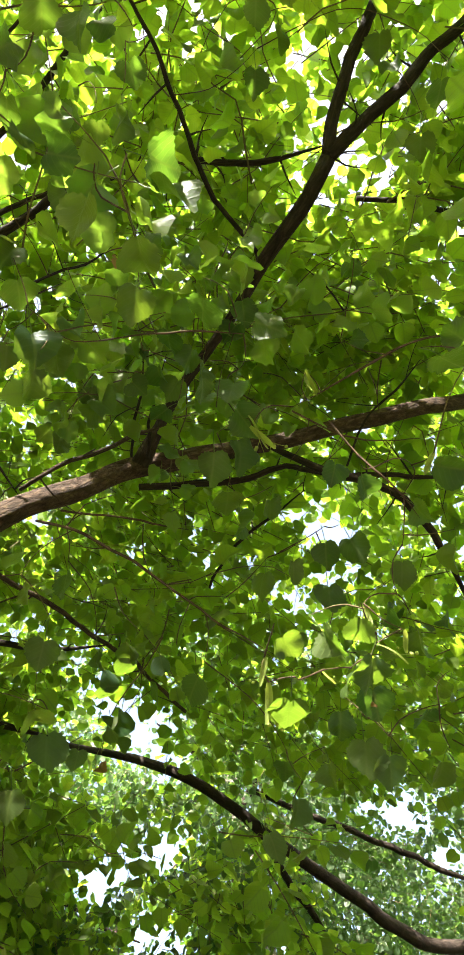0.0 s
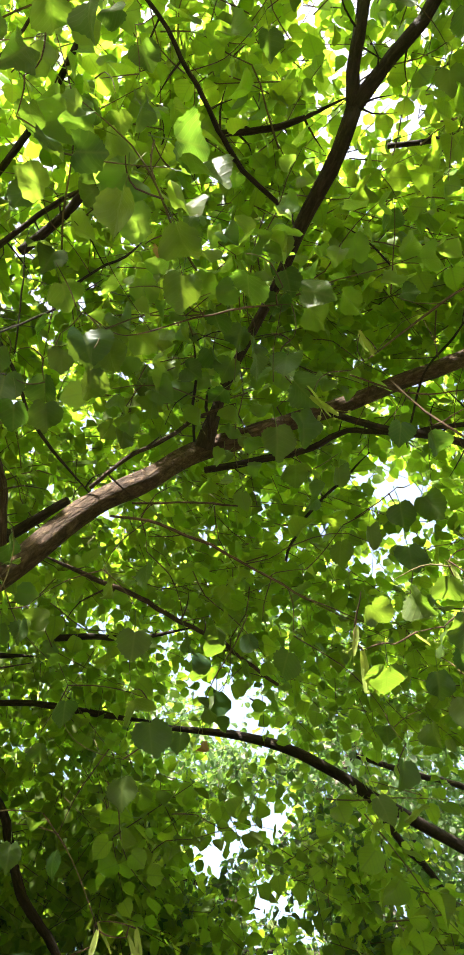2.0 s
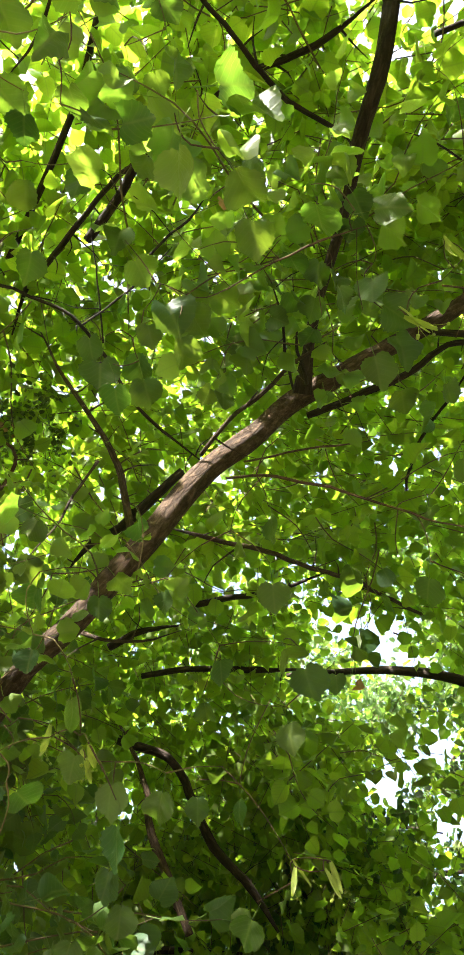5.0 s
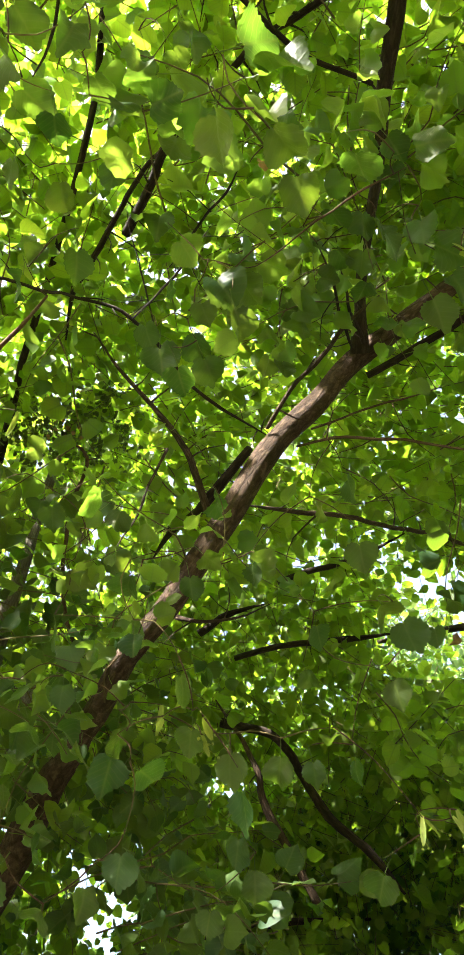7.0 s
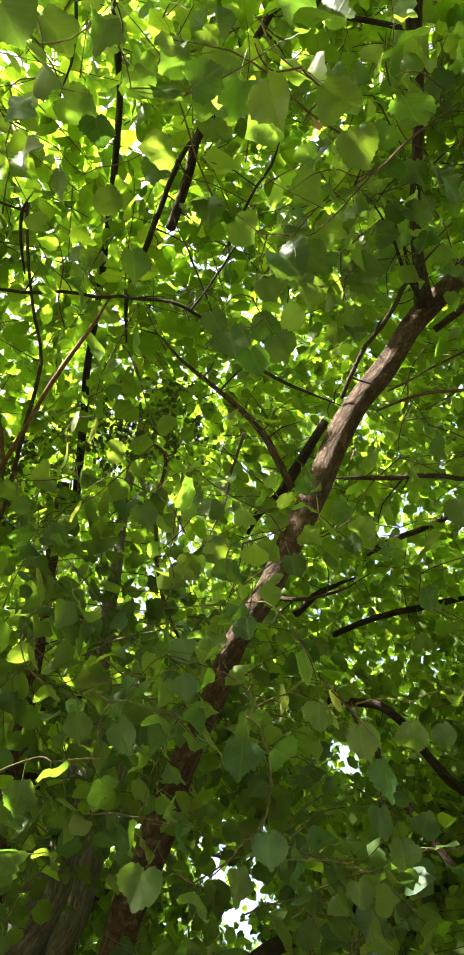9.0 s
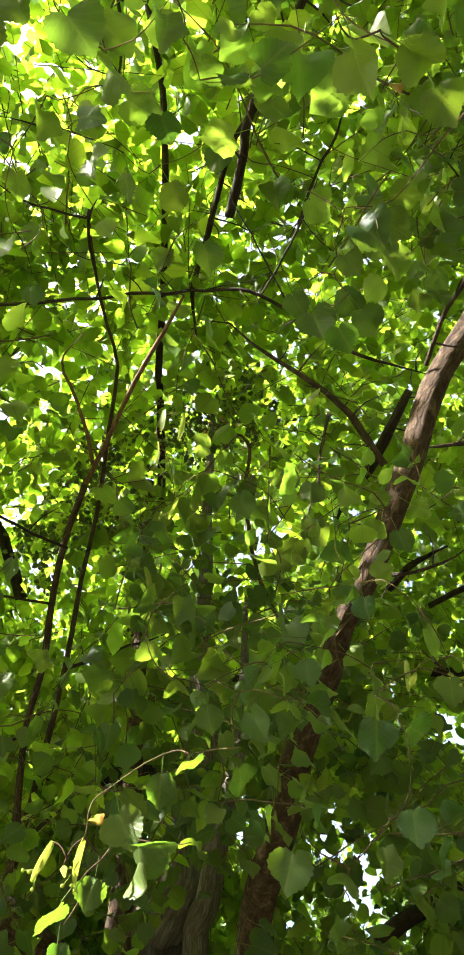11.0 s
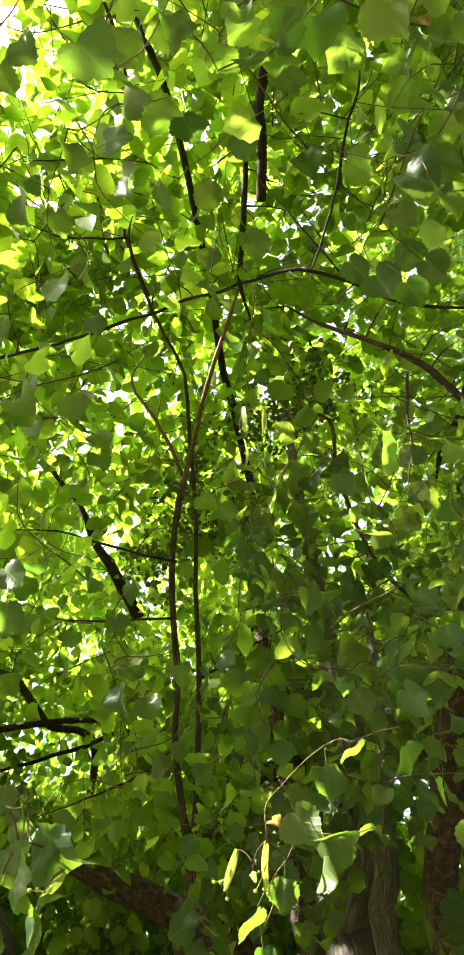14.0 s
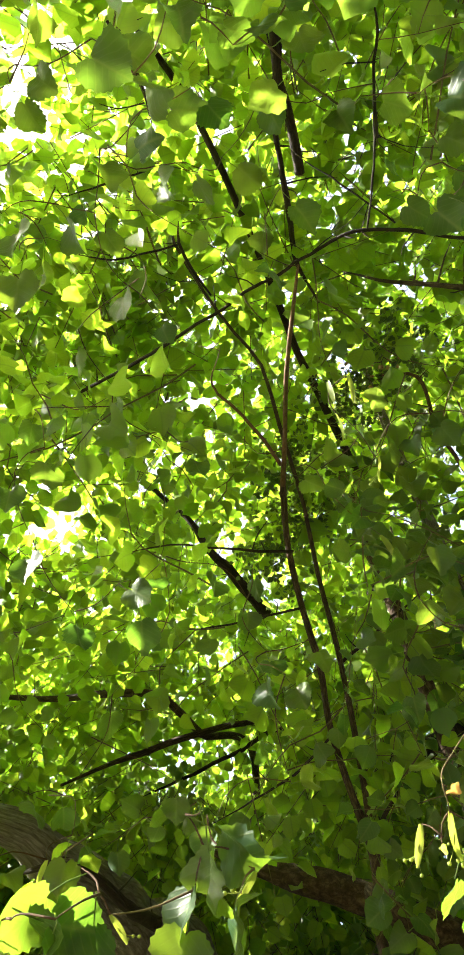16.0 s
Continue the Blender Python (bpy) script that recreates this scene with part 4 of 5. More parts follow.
def mid_layer(p):
    """Shoots hanging from the lower boughs, an arm's length above one's reach."""
    az, el, d = aimed(p)
    share = gaps(p, 1.6, 0.04) * in_sight(p, 3.2, 0.1)
    return share * np.where((d < 3.4) & (el > 20), np.where(az > -20, 0.6, 1.0), 0)


def mid_upper(p):
    return mid_layer(p) * (aimed(p)[1] > 46)


def mid_lower(p):
    return mid_layer(p) * (aimed(p)[1] <= 46)


foliage(linden, (-1.8, 1.9, 3.9), (5.7, 5.5, 3.3), 17500, LEAF, 2.5, thinning, cut=-0.6, shell=6.0, big=1.18)
foliage(linden, (-1.8, 1.9, 4.0), (4.8, 4.7, 2.8), 2600, LEAF, 2.5, thinning, cut=-0.3, big=1.1)
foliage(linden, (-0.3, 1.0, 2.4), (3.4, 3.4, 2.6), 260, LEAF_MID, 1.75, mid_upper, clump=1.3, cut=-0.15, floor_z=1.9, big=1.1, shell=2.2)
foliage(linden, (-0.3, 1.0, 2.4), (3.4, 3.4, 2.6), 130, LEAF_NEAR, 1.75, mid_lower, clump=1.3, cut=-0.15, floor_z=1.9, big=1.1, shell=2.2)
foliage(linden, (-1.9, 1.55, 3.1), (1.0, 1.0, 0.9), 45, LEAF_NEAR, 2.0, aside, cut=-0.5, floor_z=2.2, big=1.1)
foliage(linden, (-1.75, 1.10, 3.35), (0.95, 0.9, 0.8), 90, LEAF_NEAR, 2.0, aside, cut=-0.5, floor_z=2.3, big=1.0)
foliage(linden, (-1.7, 1.9, 6.5), (0.6, 0.6, 0.4), 40, LEAF, 2.5, None, cut=-2.0, big=1.2)
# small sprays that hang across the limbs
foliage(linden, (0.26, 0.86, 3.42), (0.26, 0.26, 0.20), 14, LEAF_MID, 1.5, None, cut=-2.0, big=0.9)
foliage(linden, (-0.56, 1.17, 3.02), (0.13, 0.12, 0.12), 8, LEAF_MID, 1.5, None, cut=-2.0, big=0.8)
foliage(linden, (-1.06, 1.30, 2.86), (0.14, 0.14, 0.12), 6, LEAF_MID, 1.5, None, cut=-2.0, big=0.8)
foliage(linden, (-0.7, -0.2, 6.1), (2.3, 2.0, 0.9), 380, LEAF, 2.5, top_fill, cut=-0.5, big=1.35)
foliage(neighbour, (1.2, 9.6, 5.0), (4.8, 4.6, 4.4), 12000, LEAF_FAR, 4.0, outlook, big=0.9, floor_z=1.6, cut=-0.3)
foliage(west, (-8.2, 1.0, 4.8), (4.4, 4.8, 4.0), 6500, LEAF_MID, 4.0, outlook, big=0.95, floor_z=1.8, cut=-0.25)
# crown of the added, unseen tree that holds back southern sky light
foliage(unseen_south, (1.0, -9.2, 4.0), (5.0, 4.0, 3.0), 2200, LEAF_FAR, 4.0, None, big=1.3, floor_z=1.4, cut=-0.5)
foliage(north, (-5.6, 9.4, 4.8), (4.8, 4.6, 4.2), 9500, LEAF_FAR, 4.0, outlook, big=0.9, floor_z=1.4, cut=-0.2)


def brushwood(tree, x, y, z, size, count):
    """A dense tuft of small dark leaves and fine shoots on the trunk."""
    p = np.array((x, y, z)) + gen.normal(0, 0.7, (count, 3)) * size
    turn = turned(gen.uniform(0, 6.28, count), gen.normal(0.1, 0.7, count), gen.normal(0, 0.7, count))
    me = scatter_mesh("tuft", PLAIN, gen.integers(0, len(PLAIN), count), p, turn, gen.uniform(0.20, 0.36, count), LEAF_DARK, BARK_SHADED)
    return tagged(under(new("tuft", me), tree, "dark tuft of small leaves and fine shoots"), kind="stuff")


brushwood(linden, -1.23, 1.23, 4.43, 0.10, 40)
brushwood(linden, -1.02, 1.41, 4.49, 0.10, 36)
brushwood(linden, -1.80, 1.10, 4.41, 0.12, 44)
brushwood(linden, -1.58, 0.98, 4.38, 0.10, 30)
brushwood(linden, -2.04, 1.01, 4.32, 0.12, 40)

# ---- near leaves and bracts ----
leaf(linden, -0.037, -0.017, 3.060, 175, 5, -176, 0.0724, 2)
leaf(linden, 0.029, 0.007, 3.024, -131, -40, 164, 0.0730, 1)
leaf(linden, 0.085, 0.033, 3.012, 169, -36, -78, 0.0531, 3)
leaf(linden, -0.086, 0.054, 3.062, -119, 4, -103, 0.0811, 8)
leaf(linden, -0.109, 0.128, 3.016, 176, -39, -168, 0.0694, 11)
leaf(linden, -0.120, 0.179, 2.988, 130, 72, 86, 0.0722, 10)
leaf(linden, -0.059, 0.226, 3.010, -141, 6, 100, 0.0782, 15)
leaf(linden, 0.046, 0.211, 3.336, -173, -15, -176, 0.0602, 9)
leaf(linden, 0.101, 0.209, 2.841, 150, 18, 107, 0.0963, 9)
leaf(linden, 0.126, 0.269, 2.864, -74, 36, -166, 0.0980, 6)
leaf(linden, 0.009, 0.215, 2.592, -151, -57, -179, 0.0755, 5)
leaf(linden, 0.072, 0.303, 2.703, -175, -32, 170, 0.0772, 8)
leaf(linden, 0.086, 0.314, 2.738, -110, 22, 151, 0.0432, 8)
leaf(linden, 0.073, 0.394, 2.737, -147, -13, -169, 0.0699, 15)
leaf(linden, -0.139, 0.573, 3.043, -115, 19, -161, 0.0980, 2)
leaf(linden, -0.137, 0.631, 2.976, -157, 31, -153, 0.0790, 6)
leaf(linden, -0.093, 0.618, 3.057, -124, -21, 151, 0.0816, 13)
leaf(linden, -0.032, 0.850, 3.323, -120, -6, -171, 0.0750, 10)
leaf(linden, 0.246, 0.913, 3.038, -133, -6, -167, 0.0888, 1)
leaf(linden, 0.311, 0.888, 3.049, -119, 13, -157, 0.0921, 8)
leaf(linden, 0.304, 0.806, 3.050, -116, -4, 134, 0.0959, 10)
leaf(linden, 0.306, 0.756, 3.086, -99, -26, 176, 0.0799, 9)
leaf(linden, 0.238, 0.776, 3.175, -140, 44, -144, 0.0744, 9)
leaf(linden, 0.332, 0.579, 3.007, -120, 36, 136, 0.0816, 10)
leaf(linden, 0.222, 0.496, 2.971, 160, -42, -162, 0.0846, 13)
leaf(linden, 0.299, 1.076, 2.995, -90, 18, -81, 0.0846, 2)
leaf(linden, 0.279, 1.031, 3.044, -172, 3, -173, 0.0800, 4)
leaf(linden, 0.392, 1.076, 3.052, -175, 32, -176, 0.0714, 5)
leaf(linden, 0.241, 0.870, 2.375, -165, 19, 158, 0.0541, 5)
leaf(linden, 0.249, 0.952, 2.317, -165, -14, -174, 0.0767, 11)
leaf(linden, 0.343, 0.957, 2.455, -100, -1, 114, 0.0684, 6)
leaf(linden, 0.408, 0.921, 2.435, -153, -29, 171, 0.0611, 6)
leaf(linden, 0.381, 1.038, 2.408, 168, 53, 169, 0.0584, 4)
leaf(linden, 0.422, 0.986, 2.403, -138, 3, -153, 0.0733, 15)
leaf(linden, 0.433, 1.070, 2.403, -135, -9, 168, 0.0711, 9)
leaf(linden, 0.426, 1.205, 2.390, -117, -6, -171, 0.0816, 13)
leaf(linden, 0.468, 1.225, 2.358, -129, -5, -173, 0.0658, 14)
leaf(linden, 0.605, 1.311, 2.377, -161, 10, -162, 0.0733, 1)
leaf(linden, 0.629, 0.557, 2.736, 172, -32, 127, 0.0948, 13)
leaf(linden, 0.729, 0.573, 2.816, -169, -5, -57, 0.0763, 15)
leaf(linden, -0.224, 1.291, 2.657, 178, 18, -177, 0.0842, 6)
leaf(linden, -0.208, 1.366, 2.652, -116, -5, -177, 0.0902, 13)
leaf(linden, -0.319, 1.567, 2.664, -109, -8, -172, 0.0799, 10)
leaf(linden, 0.606, 1.034, 2.696, -139, -3, -173, 0.0692, 12)
leaf(linden, 0.654, 0.940, 2.771, -101, -4, 106, 0.0692, 1)
leaf(linden, 0.726, 1.003, 2.689, -90, -61, 108, 0.0692, 2)
leaf(linden, 0.413, 1.153, 2.888, -150, 35, -157, 0.0711, 5)
leaf(linden, 0.345, 1.565, 2.619, -164, -34, 174, 0.0711, 15)
leaf(linden, 0.429, 1.507, 2.551, -97, -25, 130, 0.0671, 6)
leaf(linden, -0.095, 1.502, 3.014, -99, -38, 118, 0.0677, 8)
leaf(linden, -0.014, 1.475, 2.992, -159, -49, 167, 0.0752, 8)
leaf(linden, 0.352, 1.584, 2.523, -110, -7, -140, 0.0735, 6)
leaf(linden, 0.700, 0.583, 3.433, 168, 7, 176, 0.0752, 8)
leaf(linden, 0.530, 1.191, 2.981, -124, -19, 169, 0.0786, 1)
leaf(linden, 0.597, 1.190, 2.984, -107, 1, 138, 0.0893, 15)
leaf(linden, 0.367, 1.263, 2.971, -98, -38, 150, 0.0822, 12)
leaf(linden, 0.531, 1.036, 2.566, -160, 86, -159, 0.0620, 0)
leaf(linden, 0.412, 1.234, 2.482, -133, -10, -178, 0.0649, 8)
leaf(linden, 0.586, 1.211, 2.430, 171, 11, -175, 0.0733, 7)
leaf(linden, 0.585, 1.092, 2.539, -105, -48, 106, 0.0705, 6)
leaf(linden, 0.675, 1.239, 2.520, 169, -72, -170, 0.0692, 15)
leaf(linden, -0.146, 1.270, 3.074, -91, -18, 129, 0.0786, 14)
leaf(linden, -0.252, 1.188, 2.967, 162, 44, 165, 0.0846, 15)
leaf(linden, 0.221, 1.204, 3.509, -140, -2, -172, 0.0562, 8)
leaf(linden, 0.157, 1.295, 3.585, -134, 7, -161, 0.0496, 0)
leaf(linden, 0.414, 1.930, 2.599, -173, 15, -167, 0.0865, 11)
leaf(linden, 0.317, 1.942, 2.655, -100, 18, -159, 0.0865, 12)
leaf(linden, -0.166, 0.498, 3.175, -180, 16, -180, 0.0842, 9)
leaf(linden, 0.444, -0.012, 3.534, -161, -7, -178, 0.0703, 12)
leaf(linden, 0.516, 0.036, 3.592, 91, -83, -100, 0.0778, 3)
leaf(linden, 0.528, 1.296, 2.929, -106, -8, -168, 0.0893, 13)
leaf(linden, 0.852, 0.065, 3.770, -147, -46, 159, 0.0827, 14)
leaf(linden, 0.992, 0.165, 3.651, 170, 9, 176, 0.0902, 9)
leaf(linden, 0.917, 0.147, 3.858, -99, -15, 161, 0.0711, 15)
leaf(linden, 0.152, 0.121, 3.748, -155, 2, 175, 0.0822, 5)
leaf(linden, 0.007, 0.203, 3.583, 164, -50, -145, 0.0778, 4)
leaf(linden, 0.469, 0.761, 2.646, -165, 21, 169, 0.0579, 0)
leaf(linden, 0.658, 0.812, 2.726, -142, 10, 91, 0.0846, 0)
leaf(linden, -0.203, 0.635, 3.126, -130, -1, -168, 0.0662, 15)
leaf(linden, 0.530, 0.152, 3.907, -144, 1, -171, 0.0908, 7)
leaf(linden, 1.024, 0.327, 3.804, -157, -19, 177, 0.0910, 5)
bract(linden, 0.215, 0.922, 2.375, -108, -8, -142, 0.0519, 1)
bract(linden, 0.218, 0.949, 2.346, -124, -30, 162, 0.0677, 0)
bract(linden, 0.320, 0.958, 2.363, -163, -45, 141, 0.0423, 1)
bract(linden, 0.438, 0.978, 2.422, -112, -19, 44, 0.0733, 0)
bract(linden, 0.493, 0.969, 2.439, -168, 19, 168, 0.0635, 1)
bract(linden, 0.452, 0.982, 2.528, -106, 4, 176, 0.0474, 0)
bract(linden, 0.447, 0.674, 2.959, -133, -51, 130, 0.0662, 1)
bract(linden, 0.650, 0.770, 2.718, 173, -11, -172, 0.0620, 0)
bract(linden, 0.315, 0.787, 2.927, -127, -13, 115, 0.0752, 1)
leaf(linden, -0.198, 2.628, 3.465, 175, 27, 153, 0.0733, 0, RUSTY)
leaf(linden, 0.425, 1.088, 2.393, -110, 10, 166, 0.0254, 0, RUSTY)
leaf(linden, 0.032, 0.352, 2.763, 160, 59, 107, 0.0271, 0, RUSTY)
leaf(linden, -0.344, 0.632, 3.210, -130, -27, 178, 0.0799, 11)
leaf(linden, -0.343, 0.671, 3.143, -125, -4, -153, 0.0936, 5)
leaf(linden, -0.315, 0.683, 3.026, -166, -25, -162, 0.0842, 11)
leaf(linden, -0.262, 0.696, 3.142, -166, -14, -164, 0.0799, 0)
leaf(linden, -0.267, 0.731, 3.084, -141, 2, -166, 0.0780, 2)
leaf(linden, -0.126, 0.944, 3.245, -114, 4, -129, 0.0643, 5)
leaf(linden, -0.459, 1.091, 3.085, 5, -64, 20, 0.0893, 15)
leaf(linden, -0.593, 1.097, 2.872, -127, -1, -150, 0.0671, 3)
leaf(linden, -0.499, 0.989, 2.788, 180, 6, 172, 0.0707, 15)
leaf(linden, -0.205, 1.286, 2.865, -124, -12, -165, 0.0846, 9)
leaf(linden, -0.486, 1.581, 2.531, -85, -25, 141, 0.0671, 12)
leaf(linden, -0.580, 1.542, 2.560, -106, -10, -160, 0.0671, 7)
leaf(linden, -0.432, 1.639, 2.321, -169, 33, -146, 0.0758, 7)
leaf(linden, -0.564, 1.085, 2.271, -98, -28, 144, 0.0758, 14)
leaf(linden, -0.633, 1.203, 2.440, -102, -19, -168, 0.0774, 12)
leaf(linden, -0.408, 1.374, 2.782, -143, 19, -142, 0.0682, 14)
leaf(linden, -0.514, 1.521, 2.788, -155, -17, -167, 0.0660, 0)
leaf(linden, 0.235, 1.326, 2.930, -173, 27, -159, 0.0786, 11)
leaf(linden, 0.154, 1.391, 2.768, -152, -43, -169, 0.0846, 12)
leaf(linden, -0.170, 1.667, 2.827, -131, -5, -157, 0.0639, 11)
leaf(linden, 0.539, 0.950, 2.991, -133, -2, -154, 0.0703, 9)
leaf(linden, 0.659, 0.752, 3.273, -124, 35, 116, 0.0541, 15)
bract(linden, -0.376, 1.524, 2.322, -104, -6, 124, 0.0620, 1)
bract(linden, -0.311, 1.548, 2.301, -111, 8, -162, 0.0620, 0)
bract(linden, -0.585, 1.015, 2.407, -169, 14, -159, 0.0733, 1)
bract(linden, 0.467, 0.726, 3.050, -98, 4, -137, 0.0752, 0)
bract(linden, 0.301, 0.775, 2.939, -87, 40, -133, 0.0874, 1)
leaf(linden, -0.418, 0.469, 3.518, -139, 14, -129, 0.0980, 7)
leaf(linden, -0.263, 0.085, 3.285, 175, 9, 169, 0.0980, 3)
leaf(linden, -0.172, -0.028, 3.262, -177, 23, -174, 0.0921, 8)
leaf(linden, -0.228, 0.158, 3.242, 168, -22, -140, 0.0790, 9)
leaf(linden, -0.739, 0.971, 3.235, -128, -28, -156, 0.0865, 4)
leaf(linden, -0.878, 0.927, 3.244, -122, -22, -167, 0.0827, 4)
leaf(linden, -0.684, 0.964, 2.645, -103, -14, -161, 0.0592, 0)
leaf(linden, -0.453, 1.193, 2.891, -99, -30, 155, 0.0654, 4)
leaf(linden, -0.809, 1.060, 2.531, -141, 27, -122, 0.0711, 15)
leaf(linden, -0.605, 0.986, 2.497, -122, 45, -107, 0.0730, 12)
leaf(linden, -0.757, 1.046, 2.396, 179, 30, -175, 0.0823, 12)
leaf(linden, -0.637, 1.067, 2.437, -135, -34, -159, 0.0658, 9)
leaf(linden, -0.839, 1.092, 2.284, -102, -22, -162, 0.0718, 13)
leaf(linden, -0.930, 1.098, 2.263, -104, -3, -113, 0.0616, 8)
leaf(linden, -0.895, 1.236, 2.295, -96, 18, -44, 0.0664, 4)
leaf(linden, -0.458, 1.360, 2.480, 171, -4, -144, 0.0632, 3)
leaf(linden, -0.737, 1.422, 2.316, -110, -6, -137, 0.0711, 0)
leaf(linden, -0.528, 1.638, 2.296, -142, -40, -159, 0.0758, 5)
leaf(linden, -0.919, 0.990, 2.838, -86, -18, 141, 0.0752, 12)
leaf(linden, -0.831, 0.945, 2.963, -163, 26, -169, 0.0846, 5)
bract(linden, -0.756, 1.163, 2.613, -105, -22, -159, 0.0692, 0)
bract(linden, -0.669, 1.147, 2.504, -129, -6, -175, 0.0705, 1)
bract(linden, -0.358, 1.419, 2.255, -98, -21, -163, 0.0526, 0)
bract(linden, -0.312, 1.450, 2.243, -83, 23, -129, 0.0579, 1)
leaf(linden, 0.114, 0.212, 3.553, -108, 39, -120, 0.0959, 8)
leaf(linden, -0.202, -0.082, 2.971, -134, 16, -150, 0.0980, 9)
leaf(linden, -0.217, 0.022, 3.102, -89, -24, 135, 0.0880, 2)
leaf(linden, -0.339, 0.034, 3.177, -110, 31, 176, 0.0790, 10)
leaf(linden, -0.409, 0.120, 3.472, -97, -18, -172, 0.0959, 10)
leaf(linden, -0.397, 0.212, 3.512, -116, -49, 176, 0.0846, 11)
leaf(linden, -0.217, -0.038, 3.008, -107, 24, 180, 0.0451, 7)
leaf(linden, -1.066, 0.669, 3.328, 134, 43, 120, 0.0980, 2)
leaf(linden, -1.133, 0.620, 3.358, -165, -12, -165, 0.0790, 9)
leaf(linden, -1.014, 0.645, 2.634, 173, -24, -133, 0.0758, 0)
leaf(linden, -1.040, 0.721, 2.584, 170, -5, -136, 0.0592, 0)
leaf(linden, -0.972, 0.719, 2.779, -113, -4, -94, 0.0662, 1)
leaf(linden, -0.911, 0.906, 2.506, 164, -25, -124, 0.0758, 7)
leaf(linden, -0.943, 0.827, 2.488, -106, -1, 173, 0.0774, 11)
leaf(linden, -0.890, 0.985, 2.645, -109, -15, -147, 0.0632, 12)
leaf(linden, -1.129, 0.811, 2.492, 165, 24, -136, 0.0711, 13)
leaf(linden, -1.023, 0.842, 2.418, -142, 29, -108, 0.0664, 9)
leaf(linden, -1.049, 0.978, 2.294, -114, -27, -130, 0.0823, 5)
leaf(linden, -0.728, 1.351, 2.362, -109, -1, -105, 0.0711, 13)
leaf(linden, -0.904, 1.504, 2.329, -99, -19, -141, 0.0632, 13)
leaf(linden, -0.672, 0.955, 2.821, -166, -34, -141, 0.0806, 2)
leaf(linden, -1.248, 0.904, 2.396, 163, -38, -119, 0.0664, 8)
leaf(linden, -1.041, 0.809, 2.566, -125, -28, -158, 0.0711, 10)
leaf(linden, -0.830, 1.149, 2.641, 160, -64, -119, 0.0591, 5)
leaf(linden, -0.529, 1.205, 2.380, -123, -29, -161, 0.0664, 8)
leaf(linden, -0.586, 0.450, 3.561, -73, -34, 121, 0.0940, 15)
leaf(linden, -0.185, 0.529, 3.536, -116, -12, -138, 0.0893, 6)
bract(linden, -0.699, 1.066, 2.498, 176, -18, -130, 0.0620, 1)
bract(linden, -0.660, 1.139, 2.470, -175, 18, -159, 0.0620, 0)
bract(linden, -0.906, 0.709, 3.550, -97, -19, -145, 0.0827, 1)
bract(linden, -0.967, 0.721, 3.469, -159, -78, -136, 0.0980, 0)
leaf(linden, -1.290, 0.781, 2.392, -140, 15, 123, 0.0980, 2)
leaf(linden, -1.294, 0.805, 2.358, -115, 39, -32, 0.0780, 0)
leaf(linden, -1.269, 0.734, 2.439, -117, 5, -153, 0.0872, 5)
leaf(linden, -1.359, 0.738, 2.350, -127, -21, -115, 0.0667, 10)
leaf(linden, -1.415, 0.699, 2.328, -135, 14, -50, 0.0816, 11)
leaf(linden, -1.500, 0.743, 2.294, -104, -2, -87, 0.0614, 1)
leaf(linden, -1.056, 0.859, 3.545, -104, 5, -65, 0.0701, 5)
leaf(linden, -1.196, 0.794, 2.494, -126, -1, -113, 0.0733, 8)
leaf(linden, -0.803, 1.023, 2.437, -122, -11, -126, 0.0818, 15)
leaf(linden, -0.809, 1.080, 2.841, 173, -3, -126, 0.0711, 15)
leaf(linden, -0.157, 0.972, 3.352, -135, 6, -109, 0.0679, 15)
leaf(linden, -0.530, -0.087, 3.370, -124, -42, -162, 0.0932, 1)
leaf(linden, -0.398, -0.023, 3.415, -109, 18, -83, 0.0902, 1)
leaf(linden, -0.536, -0.005, 3.417, 178, -32, -124, 0.0831, 11)
leaf(linden, -0.825, 1.072, 3.119, -134, 49, -164, 0.0980, 6)
leaf(linden, -0.668, 0.936, 3.037, -99, -19, -135, 0.0744, 3)
leaf(linden, -1.416, 0.447, 2.840, -93, -15, -163, 0.0806, 6)
leaf(linden, -1.410, 0.508, 2.810, -95, 10, -128, 0.0752, 0)
leaf(linden, -1.645, 0.559, 2.732, 133, 65, 148, 0.0711, 6)
leaf(linden, -1.474, 0.653, 3.018, -170, -24, -127, 0.0865, 15)
leaf(linden, -0.682, 0.059, 3.377, -93, -21, -153, 0.0959, 9)
leaf(linden, -0.752, 0.161, 3.398, -112, -1, -125, 0.0677, 12)
leaf(linden, -0.213, 0.389, 3.637, -126, -25, -144, 0.0893, 11)
leaf(linden, -0.374, 0.342, 3.683, -163, -14, -156, 0.0940, 0)
leaf(linden, -0.045, 0.411, 3.592, -119, -6, -118, 0.0980, 13)
leaf(linden, -1.028, 1.088, 2.257, -179, -38, -125, 0.0664, 1)
leaf(linden, -1.191, 1.223, 2.281, -108, 6, -76, 0.0592, 15)
leaf(linden, -0.300, -0.205, 3.386, 177, -17, -124, 0.0790, 7)
leaf(linden, -0.248, -0.182, 3.309, -134, -2, -159, 0.0790, 0)
bract(linden, -1.308, 0.677, 2.388, -121, 12, -82, 0.0842, 0)
bract(linden, -1.350, 0.633, 2.393, -122, -19, -96, 0.0737, 1)
bract(linden, -1.342, 0.654, 2.347, 175, 16, -127, 0.0526, 0)
